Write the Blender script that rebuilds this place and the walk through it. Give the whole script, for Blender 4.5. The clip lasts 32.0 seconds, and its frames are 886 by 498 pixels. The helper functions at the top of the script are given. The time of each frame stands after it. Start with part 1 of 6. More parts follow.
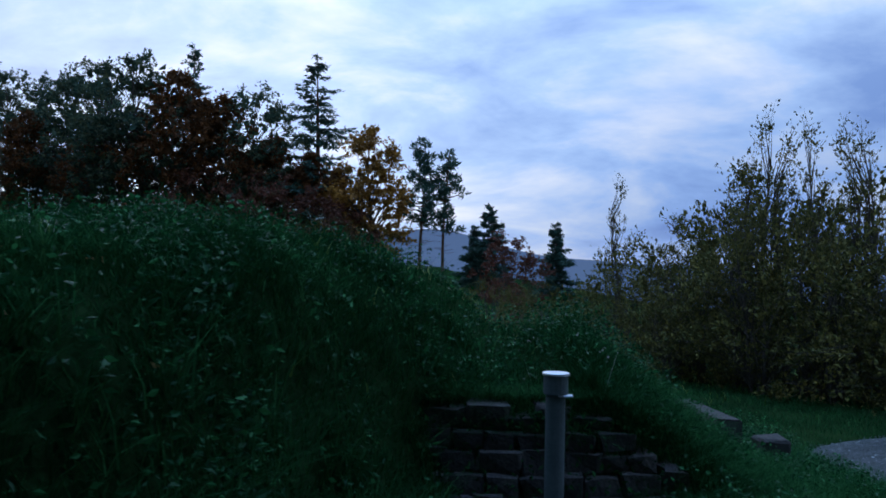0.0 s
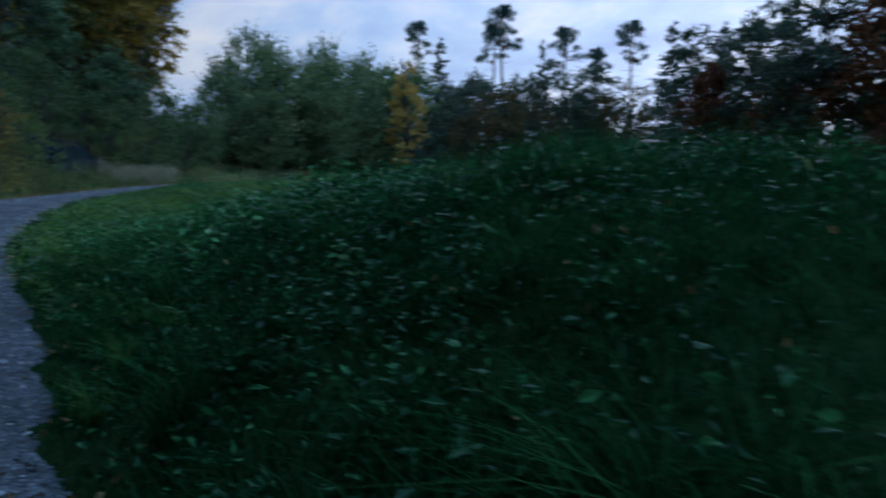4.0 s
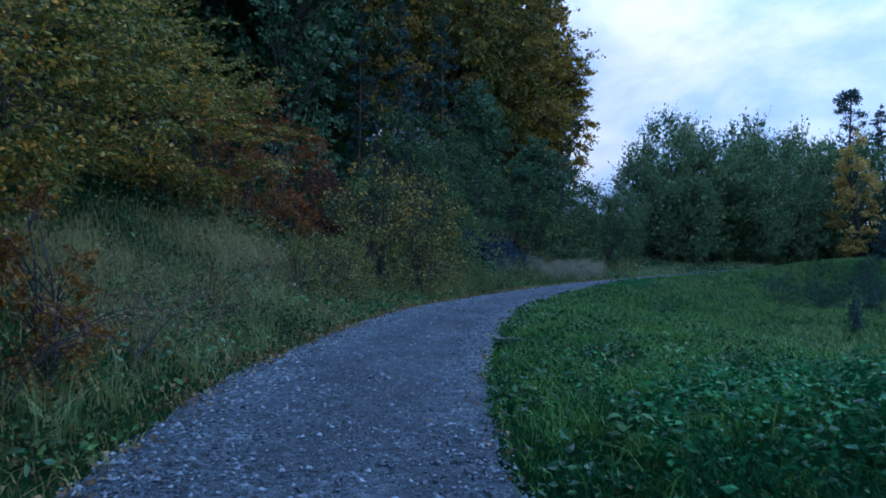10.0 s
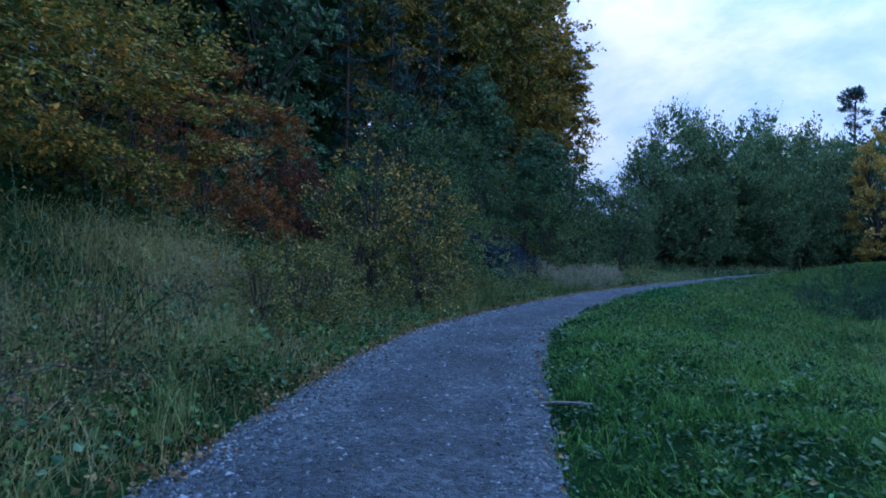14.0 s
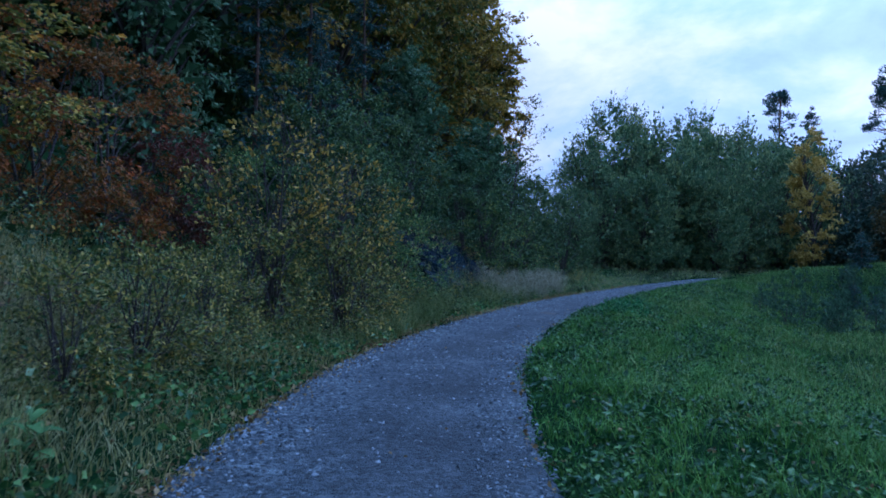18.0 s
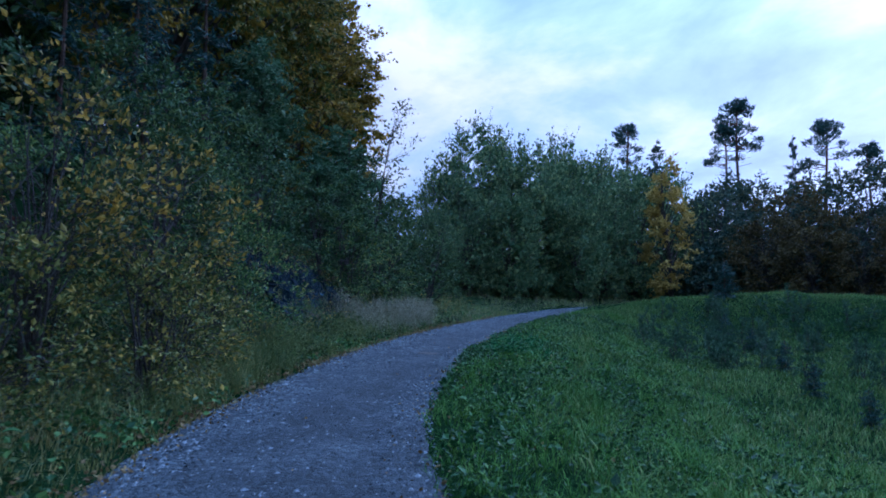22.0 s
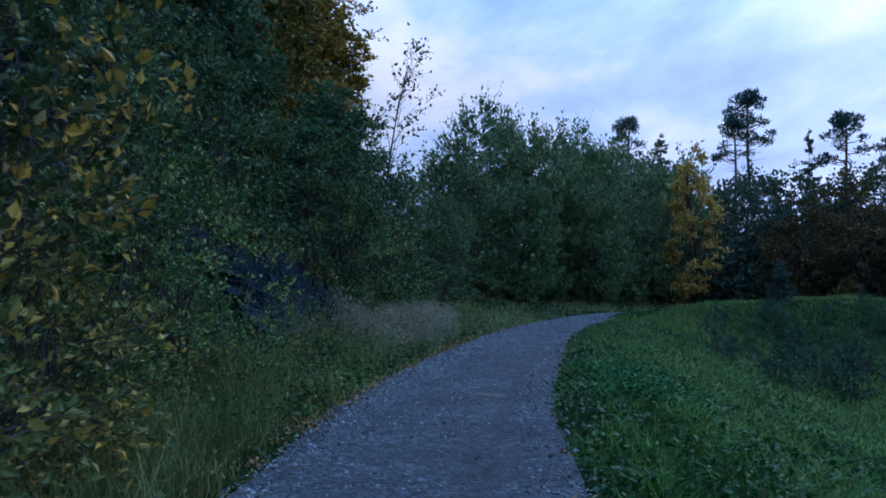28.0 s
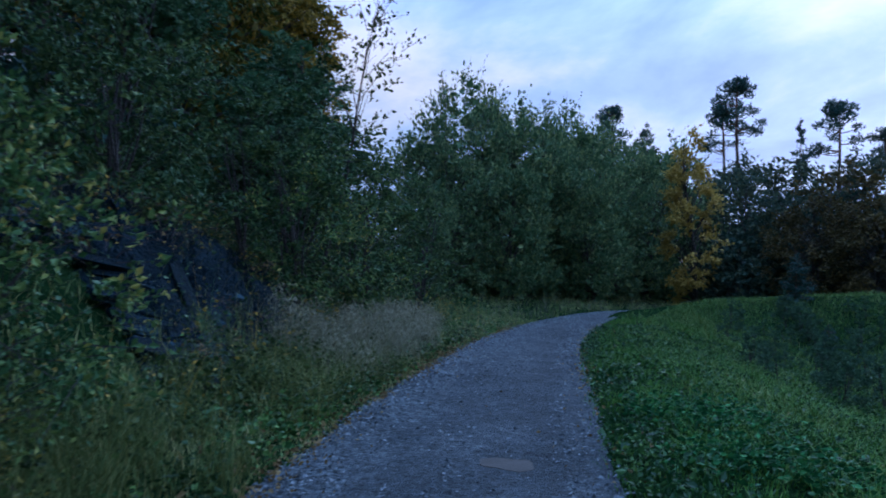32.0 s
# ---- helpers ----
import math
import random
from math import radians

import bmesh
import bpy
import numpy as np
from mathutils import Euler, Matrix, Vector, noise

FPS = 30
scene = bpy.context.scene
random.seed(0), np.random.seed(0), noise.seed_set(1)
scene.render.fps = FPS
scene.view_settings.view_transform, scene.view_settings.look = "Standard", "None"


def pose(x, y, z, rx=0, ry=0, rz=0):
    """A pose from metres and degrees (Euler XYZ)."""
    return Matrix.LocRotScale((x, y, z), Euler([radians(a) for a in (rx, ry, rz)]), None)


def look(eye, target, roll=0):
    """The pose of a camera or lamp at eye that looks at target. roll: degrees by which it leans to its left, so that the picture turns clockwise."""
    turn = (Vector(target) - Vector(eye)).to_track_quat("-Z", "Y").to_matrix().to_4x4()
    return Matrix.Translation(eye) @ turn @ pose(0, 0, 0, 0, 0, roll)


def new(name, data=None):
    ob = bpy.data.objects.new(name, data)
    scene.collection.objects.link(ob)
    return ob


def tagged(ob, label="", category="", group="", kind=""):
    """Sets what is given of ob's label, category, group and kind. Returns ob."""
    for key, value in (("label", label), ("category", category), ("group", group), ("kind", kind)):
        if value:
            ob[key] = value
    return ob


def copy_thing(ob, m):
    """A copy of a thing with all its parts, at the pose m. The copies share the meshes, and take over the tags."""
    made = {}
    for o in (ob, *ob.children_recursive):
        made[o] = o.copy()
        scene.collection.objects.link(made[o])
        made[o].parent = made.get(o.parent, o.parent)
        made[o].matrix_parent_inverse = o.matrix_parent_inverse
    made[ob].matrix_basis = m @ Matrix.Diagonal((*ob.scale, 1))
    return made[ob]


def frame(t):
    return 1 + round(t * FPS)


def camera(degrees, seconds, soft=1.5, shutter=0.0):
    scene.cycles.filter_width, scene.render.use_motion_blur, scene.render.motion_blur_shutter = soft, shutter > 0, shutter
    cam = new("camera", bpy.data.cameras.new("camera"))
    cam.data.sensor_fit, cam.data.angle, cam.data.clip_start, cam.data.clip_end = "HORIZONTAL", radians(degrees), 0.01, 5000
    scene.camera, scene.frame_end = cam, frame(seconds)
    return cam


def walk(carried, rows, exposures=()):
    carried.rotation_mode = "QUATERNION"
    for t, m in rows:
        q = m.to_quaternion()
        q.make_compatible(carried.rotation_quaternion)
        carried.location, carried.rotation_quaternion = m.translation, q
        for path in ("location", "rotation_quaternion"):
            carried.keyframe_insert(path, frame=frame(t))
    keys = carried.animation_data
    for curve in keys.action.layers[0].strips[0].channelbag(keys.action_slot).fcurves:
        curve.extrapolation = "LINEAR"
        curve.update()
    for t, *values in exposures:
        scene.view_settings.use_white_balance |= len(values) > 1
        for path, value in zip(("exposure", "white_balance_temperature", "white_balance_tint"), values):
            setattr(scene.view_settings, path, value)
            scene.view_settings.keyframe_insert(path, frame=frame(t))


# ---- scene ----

cam = camera(58.1, 32.0, soft=1.75, shutter=0.5)
PATH = [
    (0, (3.188, -1.794, 2.164), (3.154, 0.205, 2.223), 1.25),
    (0.5, (2.852, -1.674, 2.170), (2.844, 0.325, 2.233), 1.30),
    (1, (2.463, -1.574, 2.212), (2.458, 0.426, 2.264), 1.48),
    (1.5, (2.083, -1.486, 2.249), (1.935, 0.508, 2.258), 1.45),
    (2, (1.688, -1.339, 2.266), (1.278, 0.618, 2.223), 0.94),
    (2.5, (1.330, -1.214, 2.281), (0.662, 0.670, 2.210), 0.65),
    (3, (0.934, -1.105, 2.324), (0.067, 0.695, 2.235), 0.46),
    (3.5, (0.596, -0.983, 2.357), (-0.539, 0.661, 2.258), -0.16),
    (4, (0.169, -0.907, 2.372), (-1.248, 0.501, 2.274), 0.15),
    (4.5, (-0.303, -0.711, 2.387), (-1.918, 0.465, 2.301), 0.53),
    (6.5, (-2.327, -0.359, 2.422), (-4.182, 0.384, 2.490), 1.01),
    (7, (-2.883, -0.283, 2.455), (-4.765, 0.388, 2.538), 0.88),
    (7.5, (-3.420, -0.209, 2.504), (-5.312, 0.431, 2.598), 0.73),
    (8, (-3.929, -0.163, 2.552), (-5.834, 0.437, 2.655), 0.63),
    (8.5, (-4.425, -0.075, 2.588), (-6.331, 0.520, 2.700), 0.59),
    (9, (-4.919, 0.004, 2.630), (-6.825, 0.598, 2.750), 0.57),
    (9.5, (-5.405, 0.098, 2.677), (-7.312, 0.689, 2.802), 0.51),
    (10, (-5.902, 0.265, 2.710), (-7.809, 0.857, 2.837), 0.42),
    (10.5, (-6.426, 0.382, 2.744), (-8.332, 0.975, 2.872), 0.42),
    (11, (-6.963, 0.496, 2.798), (-8.868, 1.093, 2.925), 0.49),
    (11.5, (-7.481, 0.599, 2.859), (-9.382, 1.207, 2.989), 0.39),
    (12, (-8.007, 0.685, 2.918), (-9.906, 1.297, 3.052), 0.40),
    (12.5, (-8.504, 0.792, 2.943), (-10.402, 1.408, 3.079), 0.42),
    (13, (-9.012, 0.888, 2.982), (-10.909, 1.505, 3.118), 0.40),
    (13.5, (-9.501, 0.994, 3.051), (-11.399, 1.610, 3.185), 0.40),
    (14, (-9.992, 1.135, 3.113), (-11.889, 1.753, 3.242), 0.42),
    (14.5, (-10.488, 1.264, 3.152), (-12.385, 1.886, 3.279), 0.39),
    (16.5, (-12.541, 1.834, 3.332), (-14.407, 2.541, 3.464), 0.45),
    (17, (-13.080, 1.987, 3.383), (-14.942, 2.705, 3.515), 0.43),
    (17.5, (-13.566, 2.162, 3.421), (-15.408, 2.929, 3.553), 0.39),
    (18, (-14.064, 2.380, 3.483), (-15.894, 3.177, 3.613), 0.44),
    (18.5, (-14.552, 2.569, 3.530), (-16.381, 3.369, 3.659), 0.47),
    (19, (-15.093, 2.807, 3.556), (-16.918, 3.615, 3.683), 0.52),
    (19.5, (-15.610, 3.016, 3.576), (-17.432, 3.831, 3.703), 0.47),
    (20, (-16.138, 3.245, 3.614), (-17.958, 4.063, 3.743), 0.35),
    (20.5, (-16.635, 3.487, 3.654), (-18.454, 4.308, 3.786), 0.38),
    (21, (-17.104, 3.672, 3.697), (-18.916, 4.507, 3.837), 0.32),
    (21.5, (-17.527, 3.800, 3.716), (-19.248, 4.804, 3.891), 0.31),
    (22, (-18.002, 3.923, 3.735), (-19.645, 5.046, 3.932), 0.49),
    (22.5, (-18.572, 4.126, 3.769), (-20.203, 5.265, 3.974), 0.71),
    (23, (-19.155, 4.363, 3.789), (-20.785, 5.503, 3.996), 0.81),
    (23.5, (-19.715, 4.535, 3.811), (-21.360, 5.654, 4.019), 0.86),
    (24, (-20.280, 4.713, 3.836), (-21.931, 5.822, 4.041), 0.87),
    (24.5, (-20.793, 4.889, 3.904), (-22.446, 5.996, 4.101), 0.86),
    (26.5, (-22.885, 5.889, 4.027), (-24.516, 7.030, 4.218), 0.78),
    (27, (-23.442, 6.176, 4.050), (-25.063, 7.331, 4.248), 0.75),
    (27.5, (-23.995, 6.490, 4.052), (-25.612, 7.651, 4.252), 0.73),
    (28, (-24.524, 6.821, 4.047), (-26.137, 7.987, 4.249), 0.73),
    (28.5, (-25.014, 7.136, 4.060), (-26.626, 8.303, 4.262), 0.69),
    (29, (-25.484, 7.467, 4.093), (-27.099, 8.630, 4.294), 0.66),
    (29.5, (-25.933, 7.806, 4.124), (-27.549, 8.966, 4.327), 0.61),
    (30, (-26.401, 8.121, 4.146), (-28.040, 9.250, 4.347), 0.63),
    (30.5, (-26.841, 8.416, 4.158), (-28.482, 9.541, 4.358), 0.60),
    (31, (-27.290, 8.704, 4.193), (-28.932, 9.828, 4.389), 0.59),
    (31.5, (-27.720, 8.993, 4.237), (-29.346, 10.141, 4.432), 0.67),
    (32, (-28.127, 9.331, 4.301), (-29.704, 10.546, 4.491), 0.73),
]

walk(cam, [(t, look(eye, target, roll)) for t, eye, target, roll in PATH], [(0.0, -0.16, 7400, 9), (1.5, -0.3, 7700, 9), (3.0, -0.22, 7700, 9), (4.0, -0.18, 7100, 10), (5.0, -0.08, 6700, 12), (7.0, 0.02, 6250, 13), (12.0, 0.18, 5900, 16), (18.0, 0.16, 5800, 18), (22.0, 0.12, 5850, 20), (24.0, 0.02, 5900, 20), (27.0, -0.12, 6150, 17), (29.0, -0.24, 6300, 16), (32.0, -0.2, 6250, 16)])

# ---- sky and light ----
SUN_UP, SUN_TURN = radians(14), radians(25)
world = bpy.data.worlds.new("dusk_sky")
scene.world = world
world.use_nodes = True
wt = world.node_tree
wt.nodes.clear()


def wnode(kind, **inputs):
    n = wt.nodes.new(kind)
    for key, value in inputs.items():
        n.inputs[key.replace("_", " ")].default_value = value
    return n


sky = wnode("ShaderNodeTexSky")
sky.sky_type, sky.sun_disc, sky.sun_elevation, sky.sun_rotation = "NISHITA", False, SUN_UP, -SUN_TURN
sky.air_density, sky.dust_density, sky.ozone_density = 1.0, 0.6, 2.5
clear = wnode("ShaderNodeBackground", Strength=0.07)
wt.links.new(sky.outputs[0], clear.inputs["Color"])
where = wnode("ShaderNodeTexCoord")
split = wnode("ShaderNodeSeparateXYZ")
wt.links.new(where.outputs["Generated"], split.inputs[0])
# a flat layer of cloud seen from below: direction divided by its height
high = wnode("ShaderNodeMath")
high.operation, high.inputs[1].default_value = "ADD", 0.30
wt.links.new(split.outputs["Z"], high.inputs[0])
high2 = wnode("ShaderNodeMath")
high2.operation, high2.inputs[1].default_value = "MAXIMUM", 0.05
wt.links.new(high.outputs[0], high2.inputs[0])
flat = wnode("ShaderNodeVectorMath")
flat.operation = "DIVIDE"
wt.links.new(where.outputs["Generated"], flat.inputs[0])
wt.links.new(high2.outputs[0], flat.inputs[1])
turn = wnode("ShaderNodeMapping")
turn.inputs["Rotation"].default_value = (0, 0, radians(35))
turn.inputs["Scale"].default_value = (1.05, 1.3, 0.0)
turn.inputs["Location"].default_value = (0.35, 0.9, 0.0)
wt.links.new(flat.outputs[0], turn.inputs[0])
puffs = wnode("ShaderNodeTexNoise", Scale=1.7, Detail=9.0, Roughness=0.57, Distortion=0.25)
wt.links.new(turn.outputs[0], puffs.inputs["Vector"])
shade = wnode("ShaderNodeValToRGB")
shade.color_ramp.elements[0].position, shade.color_ramp.elements[0].color = 0.32, (0.19, 0.34, 0.74, 1)
shade.color_ramp.elements[1].position, shade.color_ramp.elements[1].color = 0.66, (0.72, 0.805, 1.0, 1)
mid = shade.color_ramp.elements.new(0.48)
mid.color = (0.355, 0.55, 0.95, 1)
wt.links.new(puffs.outputs[0], shade.inputs[0])
# overcast: brighter overhead, and brighter in the west than in the east
west = wnode("ShaderNodeVectorMath")
west.operation = "DOT_PRODUCT"
west.inputs[1].default_value = (-0.06, 1.3, 1.0)
wt.links.new(where.outputs["Generated"], west.inputs[0])
glow = wnode("ShaderNodeMath")
glow.operation, glow.inputs[1].default_value, glow.inputs[2].default_value = "MULTIPLY_ADD", 1.0, 0.25
wt.links.new(west.outputs["Value"], glow.inputs[0])
cloud = wnode("ShaderNodeBackground")
floor_ = wnode("ShaderNodeMath")
floor_.operation, floor_.inputs[1].default_value = "MAXIMUM", 0.25
wt.links.new(glow.outputs[0], floor_.inputs[0])
# thinner, bluer cloud overhead
thin = wnode("ShaderNodeMapRange")
thin.inputs["From Min"].default_value, thin.inputs["From Max"].default_value = 0.3, 0.95
wt.links.new(split.outputs["Z"], thin.inputs[0])
zenith = wnode("ShaderNodeMath")
zenith.operation, zenith.inputs[1].default_value = "MULTIPLY_ADD", 2.7
wt.links.new(thin.outputs[0], zenith.inputs[0]), wt.links.new(floor_.outputs[0], zenith.inputs[2])
wt.links.new(zenith.outputs[0], cloud.inputs["Strength"])
blue = wnode("ShaderNodeMix")
blue.data_type, blue.blend_type = "RGBA", "MULTIPLY"
blue.inputs[7].default_value = (0.66, 0.93, 1.2, 1)
wt.links.new(thin.outputs[0], blue.inputs[0])
wt.links.new(shade.outputs[0], blue.inputs[6])
# a low bank of blue-grey cloud over the valley in the north-east
east, low = wnode("ShaderNodeMapRange"), wnode("ShaderNodeMapRange")
east.inputs["From Min"].default_value, east.inputs["From Max"].default_value = -0.15, 0.25
low.inputs["From Min"].default_value, low.inputs["From Max"].default_value = 0.34, 0.06
wt.links.new(split.outputs["X"], east.inputs[0]), wt.links.new(split.outputs["Z"], low.inputs[0])
bank = wnode("ShaderNodeMath")
bank.operation = "MULTIPLY"
wt.links.new(east.outputs[0], bank.inputs[0]), wt.links.new(low.outputs[0], bank.inputs[1])
stratus = wnode("ShaderNodeMix")
stratus.data_type, stratus.blend_type = "RGBA", "MULTIPLY"
stratus.inputs[7].default_value = (0.36, 0.48, 0.7, 1)
wt.links.new(bank.outputs[0], stratus.inputs[0])
wt.links.new(blue.outputs[2], stratus.inputs[6])
wt.links.new(stratus.outputs[2], cloud.inputs["Color"])
both = wnode("ShaderNodeMixShader", Fac=0.85)
wt.links.new(clear.outputs[0], both.inputs[1])
wt.links.new(cloud.outputs[0], both.inputs[2])
out = wnode("ShaderNodeOutputWorld")
wt.links.new(both.outputs[0], out.inputs[0])

sun = new("sun", bpy.data.lights.new("sun", "SUN"))
sun.data.energy, sun.data.angle, sun.data.color = 0.3, radians(50), (0.9, 0.95, 1.0)
sun.matrix_world = look((0, 0, 30), (30 * math.sin(SUN_TURN) * math.cos(radians(40)), -30 * math.cos(SUN_TURN) * math.cos(radians(40)), 30 - 30 * math.sin(radians(40))))
rng = np.random.default_rng(7)


# ---- mesh helpers ----
def mesh_np(name, verts, faces, mats, index=None, smooth=False):
    """A mesh from arrays: verts (n, 3), faces (m, k)."""
    verts, faces = np.asarray(verts, np.float32), np.asarray(faces, np.int32)
    me = bpy.data.meshes.new(name)
    m, k = faces.shape
    me.vertices.add(len(verts)), me.loops.add(m * k), me.polygons.add(m)
    me.vertices.foreach_set("co", verts.ravel())
    me.loops.foreach_set("vertex_index", faces.ravel())
    me.polygons.foreach_set("loop_start", np.arange(0, m * k, k, dtype=np.int32))
    me.polygons.foreach_set("loop_total", np.full(m, k, np.int32))
    me.polygons.foreach_set("use_smooth", np.full(m, smooth, bool))
    for mat in mats if isinstance(mats, (list, tuple)) else [mats]:
        me.materials.append(mat)
    if index is not None:
        me.polygons.foreach_set("material_index", np.asarray(index, np.int32))
    me.update(calc_edges=True)
    return me


def part(name, data, parent, label=""):
    """Links a mesh as one part under a thing or a part."""
    ob = new(name, data)
    ob.parent = parent
    return tagged(ob, label)


def bm_mesh(name, bm, mat, smooth=False):
    me = bpy.data.meshes.new(name)
    for f in bm.faces:
        f.smooth = smooth
    bm.to_mesh(me)
    bm.free()
    me.materials.append(mat)
    return me


def unit(v):
    return v / np.maximum(np.linalg.norm(v, axis=-1, keepdims=True), 1e-9)


class Quads:
    """Collects quads of many small pieces."""

    def __init__(self):
        self.v, self.f, self.n = [], [], 0

    def add(self, verts, faces):
        self.v.append(verts), self.f.append(faces + self.n)
        self.n += len(verts)

    def mesh(self, name, mat, smooth=False):
        return mesh_np(name, np.concatenate(self.v), np.concatenate(self.f), mat, smooth=smooth)


def tube(q, pts, radii, sides=6):
    """A tapered tube along pts."""
    pts, radii = np.asarray(pts, float), np.asarray(radii, float)
    way = unit(np.gradient(pts, axis=0))
    side = unit(np.cross(way, [0.31, 0.87, 0.11]))
    up = np.cross(way, side)
    a = np.arange(sides) * 2 * np.pi / sides
    ring = pts[:, None] + radii[:, None, None] * (np.cos(a)[None, :, None] * side[:, None] + np.sin(a)[None, :, None] * up[:, None])
    n = len(pts)
    i, j = np.meshgrid(np.arange(n - 1), np.arange(sides), indexing="ij")
    k = (j + 1) % sides
    q.add(ring.reshape(-1, 3), np.stack([i * sides + j, i * sides + k, (i + 1) * sides + k, (i + 1) * sides + j], -1).reshape(-1, 4))


def leaves(q, at, tip, size, wide=0.55, fold=0.15, r=rng):
    """Leaf-shaped quads at the points, pointing along tip with some scatter."""
    n = len(at)
    tip = unit(tip + r.normal(0, 0.6, (n, 3)))
    side = unit(np.cross(tip, r.normal(0, 1, (n, 3))))
    lift = np.cross(tip, side)
    s = (size * r.uniform(0.6, 1.35, n))[:, None]
    v = np.stack([at, at + s * (0.45 * tip + 0.5 * wide * side + fold * lift), at + s * tip, at + s * (0.45 * tip - 0.5 * wide * side + fold * lift)], 1)
    q.add(v.reshape(-1, 3), np.arange(4 * n).reshape(-1, 4))


def blades(q, at, height, width, lean, r=rng, seg=2):
    """Grass blades: bent, tapering strips."""
    n = len(at)
    a = r.uniform(0, 2 * np.pi, n)
    out = np.stack([np.cos(a), np.sin(a), 0 * a], 1)
    side = np.stack([-np.sin(a), np.cos(a), 0 * a], 1)
    h = (height * r.uniform(0.5, 1.3, n))[:, None]
    b = (lean * r.uniform(0.3, 1.6, n))[:, None]
    w = (width * r.uniform(0.7, 1.3, n))[:, None]
    rows = []
    for k in range(seg + 1):
        f = k / seg
        c = at + h * f * (1 - 0.25 * b * f) * np.array([0, 0, 1.0]) + h * b * f * f * out
        rows += [c - side * w * 0.5 * (1 - 0.9 * f), c + side * w * 0.5 * (1 - 0.9 * f)]
    v = np.stack(rows, 1)
    m = 2 * (seg + 1)
    f = np.concatenate([np.arange(n)[:, None] * m + np.array([2 * k, 2 * k + 1, 2 * k + 3, 2 * k + 2]) for k in range(seg)])
    q.add(v.reshape(-1, 3), f)


# ---- materials ----
def material(name, stops, rough=0.8, scale=4.0, fine=40.0, bump=0.3, coords="Object", through_light=0.0, island=0.0, metal=0.0, spec=0.3, jitter=0.0, depth=0.02):
    """Two scales of noise mixed into a ramp of base colours, with a fine bump. island: how far each loose piece picks its own colour."""
    mat = bpy.data.materials.new(name)
    mat.use_nodes = True
    nt = mat.node_tree
    N, L = nt.nodes, nt.links
    b = N["Principled BSDF"]
    b.inputs["Roughness"].default_value, b.inputs["Metallic"].default_value, b.inputs["Specular IOR Level"].default_value = rough, metal, spec
    tc = N.new("ShaderNodeTexCoord")
    n1, n2 = N.new("ShaderNodeTexNoise"), N.new("ShaderNodeTexNoise")
    for n, s, d in ((n1, scale, 4), (n2, fine, 6)):
        n.inputs["Scale"].default_value, n.inputs["Detail"].default_value = s, d
        L.new(tc.outputs[coords], n.inputs["Vector"])
    mixed = N.new("ShaderNodeMath")
    mixed.operation = "MULTIPLY_ADD"
    mixed.inputs[1].default_value = 0.5
    half = N.new("ShaderNodeMath")
    half.operation, half.inputs[1].default_value = "MULTIPLY", 0.5
    L.new(n2.outputs[0], half.inputs[0]), L.new(n1.outputs[0], mixed.inputs[0]), L.new(half.outputs[0], mixed.inputs[2])
    spread = N.new("ShaderNodeMapRange")
    spread.inputs["From Min"].default_value, spread.inputs["From Max"].default_value = 0.3, 0.7
    L.new(mixed.outputs[0], spread.inputs[0])
    value = spread.outputs[0]
    if island:
        geo, m = N.new("ShaderNodeNewGeometry"), N.new("ShaderNodeMix")
        m.inputs[0].default_value = island
        L.new(value, m.inputs[2]), L.new(geo.outputs["Random Per Island"], m.inputs[3])
        value = m.outputs[0]
    if jitter:
        info, m2 = N.new("ShaderNodeObjectInfo"), N.new("ShaderNodeMix")
        m2.inputs[0].default_value = jitter
        L.new(value, m2.inputs[2]), L.new(info.outputs["Random"], m2.inputs[3])
        value = m2.outputs[0]
    ramp = N.new("ShaderNodeValToRGB")
    e = ramp.color_ramp.elements
    for k, (p, c) in enumerate(stops):
        el = e[k] if k < 2 else e.new(p)
        el.position, el.color = p, (*c, 1)
    L.new(value, ramp.inputs[0])
    L.new(ramp.outputs[0], b.inputs["Base Color"])
    if bump:
        bp = N.new("ShaderNodeBump")
        bp.inputs["Strength"].default_value, bp.inputs["Distance"].default_value = bump, depth
        L.new(n2.outputs[0], bp.inputs["Height"]), L.new(bp.outputs[0], b.inputs["Normal"])
    if through_light:
        tr, ms = N.new("ShaderNodeBsdfTranslucent"), N.new("ShaderNodeMixShader")
        L.new(ramp.outputs[0], tr.inputs["Color"])
        ms.inputs[0].default_value = through_light
        L.new(b.outputs[0], ms.inputs[1]), L.new(tr.outputs[0], ms.inputs[2]), L.new(ms.outputs[0], N["Material Output"].inputs[0])
    return mat


def leaf_material(name, stops, rough=0.5, island=0.6, scale=0.35, spec=0.13):
    return material(name, stops, rough=rough, scale=scale, fine=1.6, bump=0, through_light=0.22, island=island, spec=spec)


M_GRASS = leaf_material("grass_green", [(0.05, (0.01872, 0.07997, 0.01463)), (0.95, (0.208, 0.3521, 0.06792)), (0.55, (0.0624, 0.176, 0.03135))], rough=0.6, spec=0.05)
M_MEADOW = leaf_material("faded_meadow_grass", [(0.05, (0.02952, 0.09576, 0.01995)), (0.95, (0.2657, 0.3086, 0.09975)), (0.55, (0.09348, 0.1809, 0.0419))], rough=0.6, scale=0.25, spec=0.05)
M_NETTLE = leaf_material("nettle_leaf", [(0.05, (0.005613, 0.05611, 0.01757)), (0.95, (0.103, 0.4208, 0.1268)), (0.65, (0.02245, 0.1434, 0.04487))], rough=0.42, spec=0.08, island=0.75)
